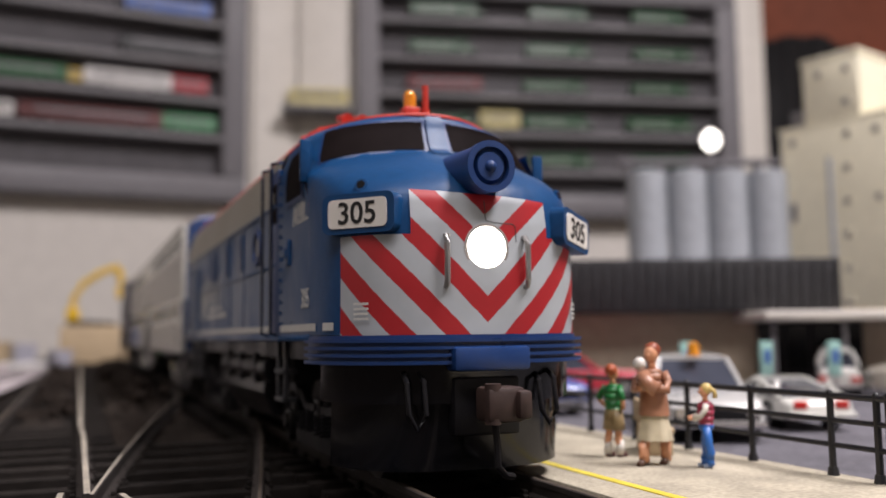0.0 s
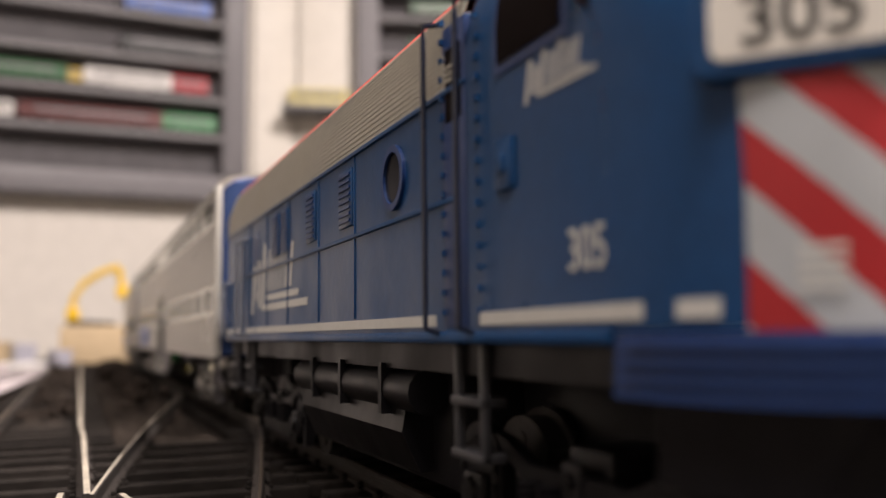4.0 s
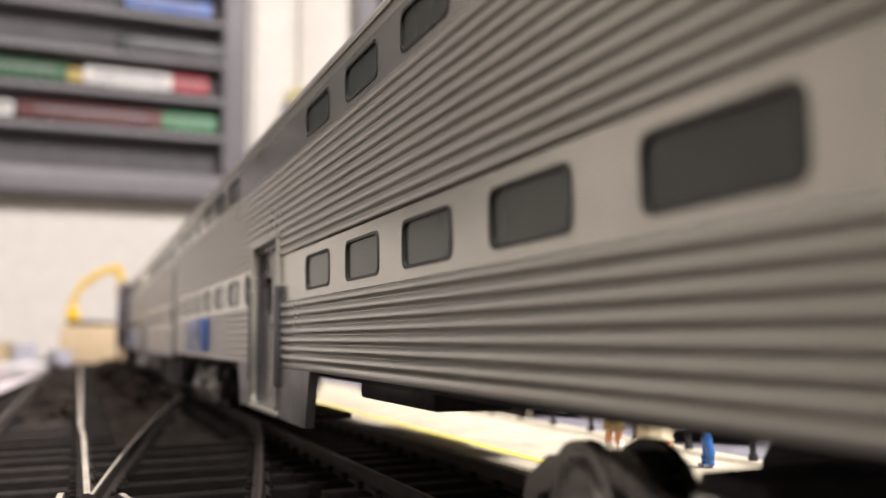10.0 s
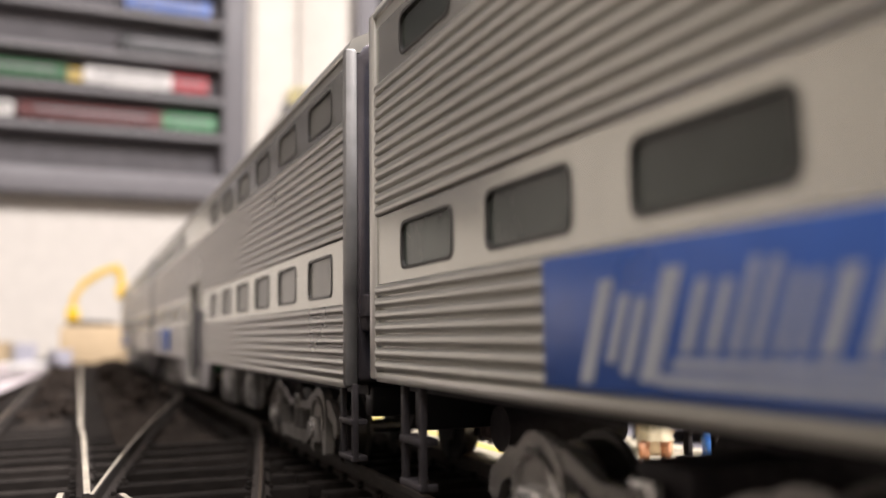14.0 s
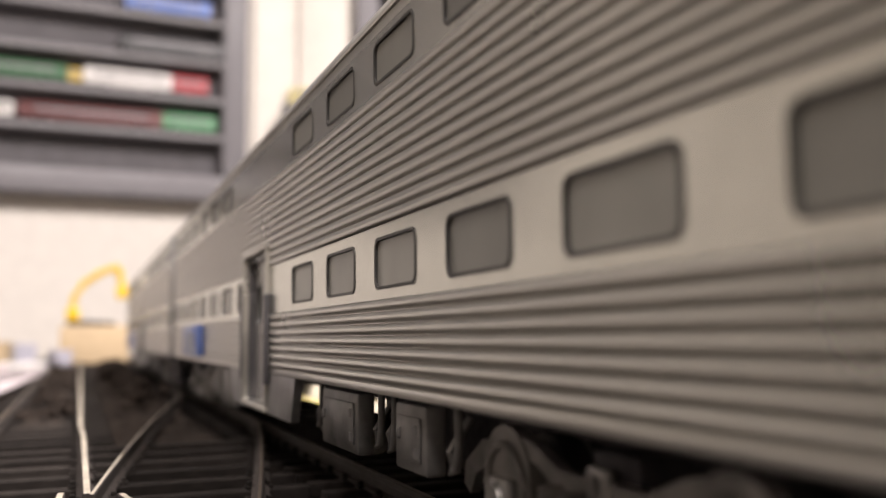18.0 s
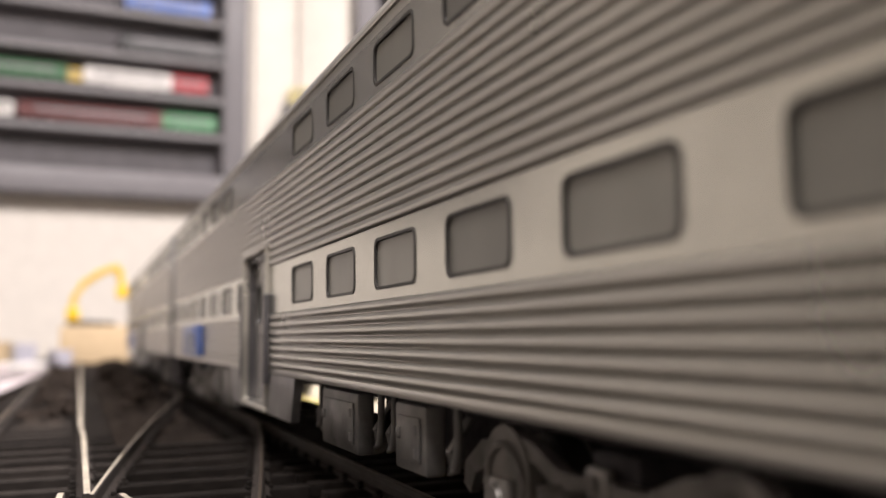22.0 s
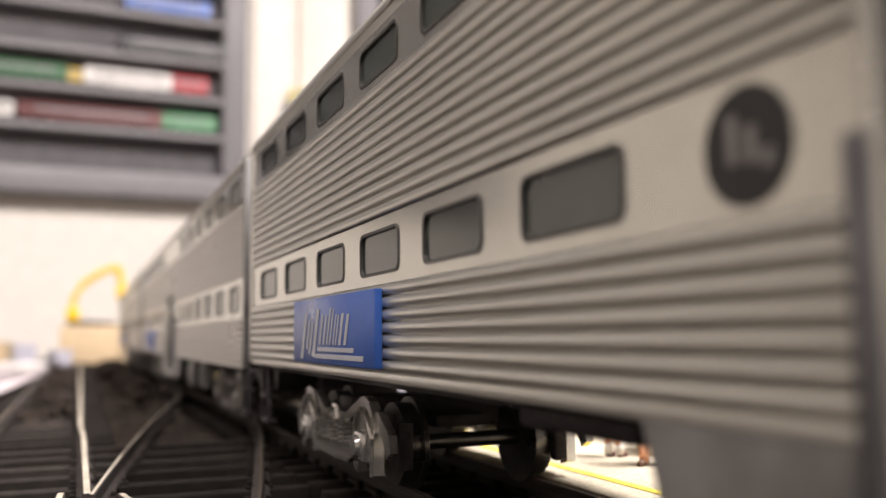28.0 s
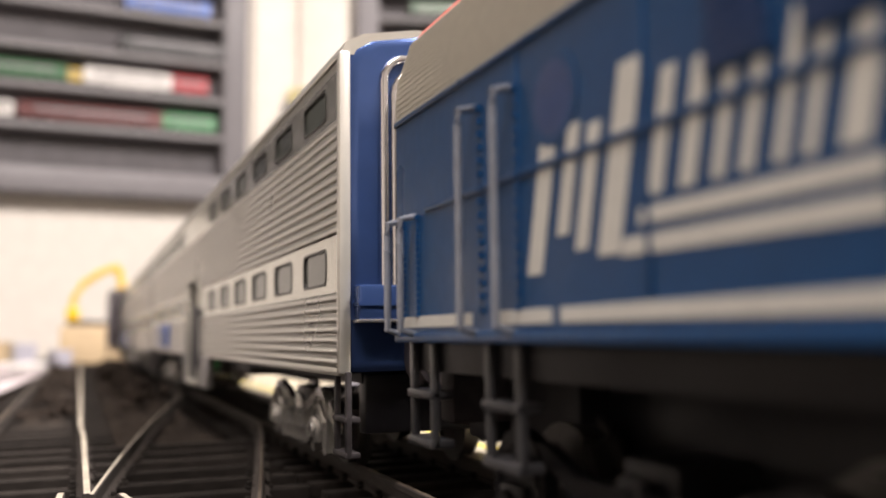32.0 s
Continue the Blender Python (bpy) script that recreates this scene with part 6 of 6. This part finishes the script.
def figure(label, x, y, h, rz, body, legs, hair, sleeve, shoe, wear="trousers", arms="hips"):
    """Painted figurine on the platform, one plain mesh that faces local -y."""
    sh, tone = Shape(), []

    def add(m, fn):
        k = len(sh.f)
        fn()
        tone.extend([m] * (len(sh.f) - k))

    s = h / 20.0
    P = lambda *q: [(a * s, b * s, c * s) for a, b, c in q]
    skin, cuff, sole, sock = 3, 4, 5, 6
    for sx in (-1, 1):
        st = 1.9 * sx if wear == "skirt" else 0.55 * sx
        add(sole, lambda: sh.tube(P((sx * 1.2, st - 1.6, 0.35), (sx * 1.2, st - 0.6, 0.55), (sx * 1.15, st + 0.5, 0.6)), 0.58 * s, 8))
        low = {"trousers": 1, "shorts": sock, "skirt": skin}[wear]
        add(low, lambda: sh.tube(P((sx * 1.15, st + 0.2, 0.6), (sx * 1.15, st * 0.9, 2.2 if wear == "trousers" else 3.6)), (0.95 if wear == "trousers" else 0.88) * s, 10))
        add(1 if wear == "trousers" else skin, lambda: sh.tube(P((sx * 1.15, st * 0.9, 2.0), (sx * 1.12, st * 0.75 + 0.35, 3.6), (sx * 1.05, st * 0.5, 5.6), (sx * 0.95, 0, 9.6)), (1.05 if wear == "trousers" else 0.8) * s, 10))
        if wear == "shorts":
            add(1, lambda: sh.cyl(*P((sx * 1.1, st * 0.5, 5.8), (sx * 0.85, 0, 9.9)), 1.5 * s, 1.3 * s, 12))
        pts = {"hips": ((2.0, 0, 15.1), (2.7, 0.5, 13.9), (3.5, 0.9, 12.4), (2.7, -0.2, 11.0), (1.8, -1.0, 10.4)),
               "carry": ((2.0, 0, 15.0), (2.7, -0.2, 13.7), (2.8, -0.9, 12.2), (1.5, -2.4, 12.5), (-0.6, -2.9, 13.2)),
               "reach": ((2.0, 0, 15.0), (2.6, -0.3, 13.6), (2.5, -1.3, 12.2), (1.9, -2.9, 11.7), (1.4, -4.0, 11.6))}[arms]
        arm = P(*[(sx * a, b, c) for a, b, c in pts])
        cut = 3 if arms == "hips" else 4
        add(cuff, lambda: sh.tube(arm[:cut], 0.72 * s, 8))
        add(skin, lambda: sh.tube(arm[cut - 1:], 0.5 * s, 8))
    rings = [(9.3, 1.75), (10.6, 1.7), (12.0, 1.85), (13.6, 2.05), (14.9, 1.9), (15.6, 1.1)]
    add(0, lambda: [sh.cyl((0, 0, a * s), (0, 0, b * s), r * s, q * s, 14) for (a, r), (b, q) in zip(rings, rings[1:])])
    if wear == "skirt":
        fold = lambda z, a: (1 + 0.07 * math.sin(7 * a) * (10 - z) / 5)
        add(1, lambda: sh.grid(lambda z, a: ((2.9 - 0.19 * (z - 4)) * fold(z, a) * math.cos(a) * s, ((2.7 - 0.19 * (z - 4)) * fold(z, a) * math.sin(a) + 0.25) * s, z * s), smooth_range(4.0, 10.0, 6), smooth_range(0, 2 * math.pi, 28)))
        add(0, lambda: sh.grid(lambda z, a: ((2.55 - 0.1 * (z - 8)) * math.cos(a) * s, ((2.45 - 0.1 * (z - 8)) * math.sin(a) + 0.3) * s, z * s), smooth_range(8.0, 14.0, 6), smooth_range(0, 2 * math.pi, 18)))
    else:
        add(1, lambda: sh.ball((0, 0, 9.7 * s), 1.85 * s, 12, 8, 0.85))
    if arms == "carry":
        add(cuff, lambda: sh.tube(P((1.6, -2.3, 12.2), (0.3, -2.7, 13.2), (-0.9, -2.3, 14.8)), 1.25 * s, 12))
        add(sock, lambda: sh.ball((-1.3 * s, -2.0 * s, 16.4 * s), 1.05 * s, 12, 8, 1.1))
    add(skin, lambda: sh.cyl((0, 0, 15.4 * s), (0, 0, 17.0 * s), 0.72 * s, 0.66 * s, 10))
    add(skin, lambda: sh.ball((0, -0.2 * s, 18.0 * s), 1.22 * s, 14, 10, 1.2))
    add(skin, lambda: sh.ball((0, -1.42 * s, 17.85 * s), 0.26 * s, 8, 6))
    add(2, lambda: sh.ball((0, 0.35 * s, 18.55 * s), 1.42 * s, 14, 10, 1.0))
    if arms == "reach":
        add(2, lambda: sh.tube(P((0, 1.2, 18.6), (0, 2.1, 18.0), (0, 2.3, 16.4)), 0.6 * s, 8))
    me = bpy.data.meshes.new("figurine")
    me.from_pydata([(a * MM, b * MM, c * MM) for a, b, c in sh.v], [], sh.f)
    for c in (body, legs, hair, (0.70, 0.34, 0.19), sleeve, shoe, (0.7, 0.66, 0.6)):
        me.materials.append(mat("figurine_paint", c, 0.38, vary=0.07, scale=500, bump=0.2))
    for p, m in zip(me.polygons, tone):
        p.material_index = m
    me.shade_smooth()
    ob = new("figurine", me)
    ob.matrix_basis = pose(x * MM, y * MM, -0.0001, 0, 0, rz)
    return tagged(ob, label, "figurine", "figurines on the platform")


figure("painted plastic figurine in green top, tan shorts and white socks", 76.6, 117.5, 14.2, 104, (0.015, 0.17, 0.04), (0.33, 0.24, 0.12), (0.40, 0.09, 0.03), (0.015, 0.17, 0.04), (0.10, 0.03, 0.03), "shorts")
figure("painted plastic figurine in brown coat and cream skirt, carrying a bundle", 77.2, 108.0, 17.6, -57, (0.36, 0.17, 0.10), (0.58, 0.51, 0.36), (0.26, 0.06, 0.025), (0.36, 0.17, 0.10), (0.10, 0.05, 0.03), "skirt", "carry")
figure("painted plastic figurine in red vest and blue trousers, reaching forward", 82.0, 102.4, 11.8, -126, (0.28, 0.03, 0.06), (0.03, 0.13, 0.42), (0.60, 0.45, 0.16), (0.62, 0.58, 0.5), (0.25, 0.3, 0.4), "trousers", "reach")
bench = thing("bench", "cream park bench on the platform", "bench", "", 85.6, 119.5, -0.1, 62)
part("seat", Shape().box(-6, 6, -2.2, 2.2, 3.6, 4.3, 0.2), M_CARD, bench)
part("backrest", Shape().box(-6, 6, 2.0, 2.6, 4.6, 8.2, 0.2), M_CARD, bench)
for x in (-4.6, 4.6):
    part("leg", Shape().box(x - 0.5, x + 0.5, -2.0, 2.4, 0, 3.6, 0.2), M_CARD, bench)


def excavator():
    block = thing("card_block", "tan card box beside the far track", "box", "", 14, 975, -5.6)
    part("body", Shape().box(-32, 34, -22, 22, 0, 38, 0.6), M_CARD, block)
    e = thing("yellow_crane", "yellow toy excavator with a raised bent boom on the card box", "toy crane", "", 14, 975, 32.4)
    part("undercarriage", Shape().box(-26, -2, -10, 10, 0, 5, 1).box(-2, 20, -9, 9, 0, 4, 1), M_BLACK, e)
    part("cab", Shape().box(-27, -14, -8, 8, 5, 17, 1), M_EXC, e)
    part("boom", boom_shape(), M_EXC, e)
    part("arm", Shape().cyl((22, 0, 60), (27, 0, 38), 4.0, 3.0, 10), M_EXC, e)
    part("bucket", Shape().box(20, 33, -6, 6, 28, 40, 1.5), M_EXC, e)


def boom_shape():
    sh = Shape()
    sh.tube([(-22, 0, 10), (-20, 0, 28), (-12, 0, 42), (4, 0, 54), (22, 0, 61)], 3.4, 10)
    return sh


excavator()
CLUTTER = {"white": mat("white_paper", (0.75, 0.72, 0.70), 0.8, vary=0.05, scale=60), "pink": mat("pink_card", (0.6, 0.42, 0.45), 0.8, vary=0.05, scale=60), "blue": mat("pale_violet_card", (0.38, 0.37, 0.43), 0.7, vary=0.06, scale=60), "grey": M_SILO, "tan": M_CARD}
for k, (kind, x, y, w, d, h, rz) in enumerate((("white", -60, 860, 60, 50, 4, 12), ("pink", -95, 760, 70, 60, 3, -20), ("blue", -48, 940, 18, 16, 20, 10), ("blue", -16, 905, 16, 14, 14, 30), ("tan", -80, 985, 30, 24, 22, -12),
                                               ("white", -120, 930, 34, 30, 16, 25), ("blue", -118, 1010, 20, 18, 34, 0), ("grey", -150, 900, 26, 22, 24, 40), ("white", -100, 660, 44, 40, 5, 33), ("pink", -160, 1020, 40, 20, 30, 5))):
    bx = thing("small_box", {"blue": "pale violet"}.get(kind, kind) + " cardboard box lying on the layout", "box", "boxes on the layout", x, y, -5.6, rz)
    part("body", Shape().box(-w / 2, w / 2, -d / 2, d / 2, 0, h, 0.4), CLUTTER[kind], bx)
    part("lid", Shape().box(-w / 2 - 0.4, w / 2 + 0.4, -d / 2 - 0.4, d / 2 + 0.4, h * 0.75, h + 0.5, 0.3), CLUTTER[kind], bx)
sheet = Shape().prism([(-150, 352), (-29, 342), (-22, 520), (-16, 660), (-150, 690)], -1.6, -1.2, axis="z")
solid("paper_sheet", sheet, mat("pinkish_white_paper", (0.42, 0.37, 0.38), 0.85, vary=0.2, scale=30, bump=0.1), "pinkish white paper sheet lying over the far ballast", "paper")
solid("paper_support", Shape().prism([(-149, 354), (-30, 345), (-23, 520), (-17, 658), (-149, 688)], -5.7, -1.62, axis="z"), M_DIRT, "low dark ballast bed under the paper sheet", "ballast")
for x, y, sx, sy in ((660, -360, 300, 800), (-360, -500, 900, 250)):
    lamp = thing("ceiling_lamp", "white ceiling lamp housing with a lit panel", "lamp", "ceiling lamps", x, y, 1404)
    part("housing", Shape().box(-sx / 2 - 20, sx / 2 + 20, -sy / 2 - 20, sy / 2 + 20, 4, 95.5, 4), M_CEIL, lamp)
    for s in (-1, 1):
        part("side_rim", Shape().box(s * (sx / 2 + 14) - 6, s * (sx / 2 + 14) + 6, -sy / 2 - 20, sy / 2 + 20, -8, 3.8, 1), M_CEIL, lamp)
        part("end_rim", Shape().box(-sx / 2 - 7, sx / 2 + 7, s * (sy / 2 + 14) - 6, s * (sy / 2 + 14) + 6, -8, 3.8, 1), M_CEIL, lamp)
# Added globe imitates a light's reflection in the case glass; its post is invented.
glint = thing("reflection_globe", "added glowing globe on a thin post, standing in for a reflection in the case glass", "lamp", "", 461, 556, -5.6)
part("post", Shape().cyl((0, 0, 0), (0, 0, 166), 1.4, n=10), M_CASE, glint)
part("globe", Shape().ball((0, 0, 176), 6.8, 20, 12, 1.2), mat("reflection_glow", (1.0, 0.95, 0.85), emit=9.0), glint, "glowing white globe that imitates the reflected light")


# ---- motion of the train, called last ----
def motions():
    times = [i * 0.25 for i in range(129)]
    for ob, front, length in VEHICLES:
        play = 1.0 if front > 300 else 0.0
        walk(ob, [(t, on_rails(front - travelled(t) - play * slack(t), length)) for t in times])
    spin = [i * 0.1 for i in range(321)]
    for ob, radius, y in WHEELS:
        walk(ob, [(t, pose(0, y * MM, radius * MM, math.degrees(travelled(t) / radius))) for t in spin])


motions()
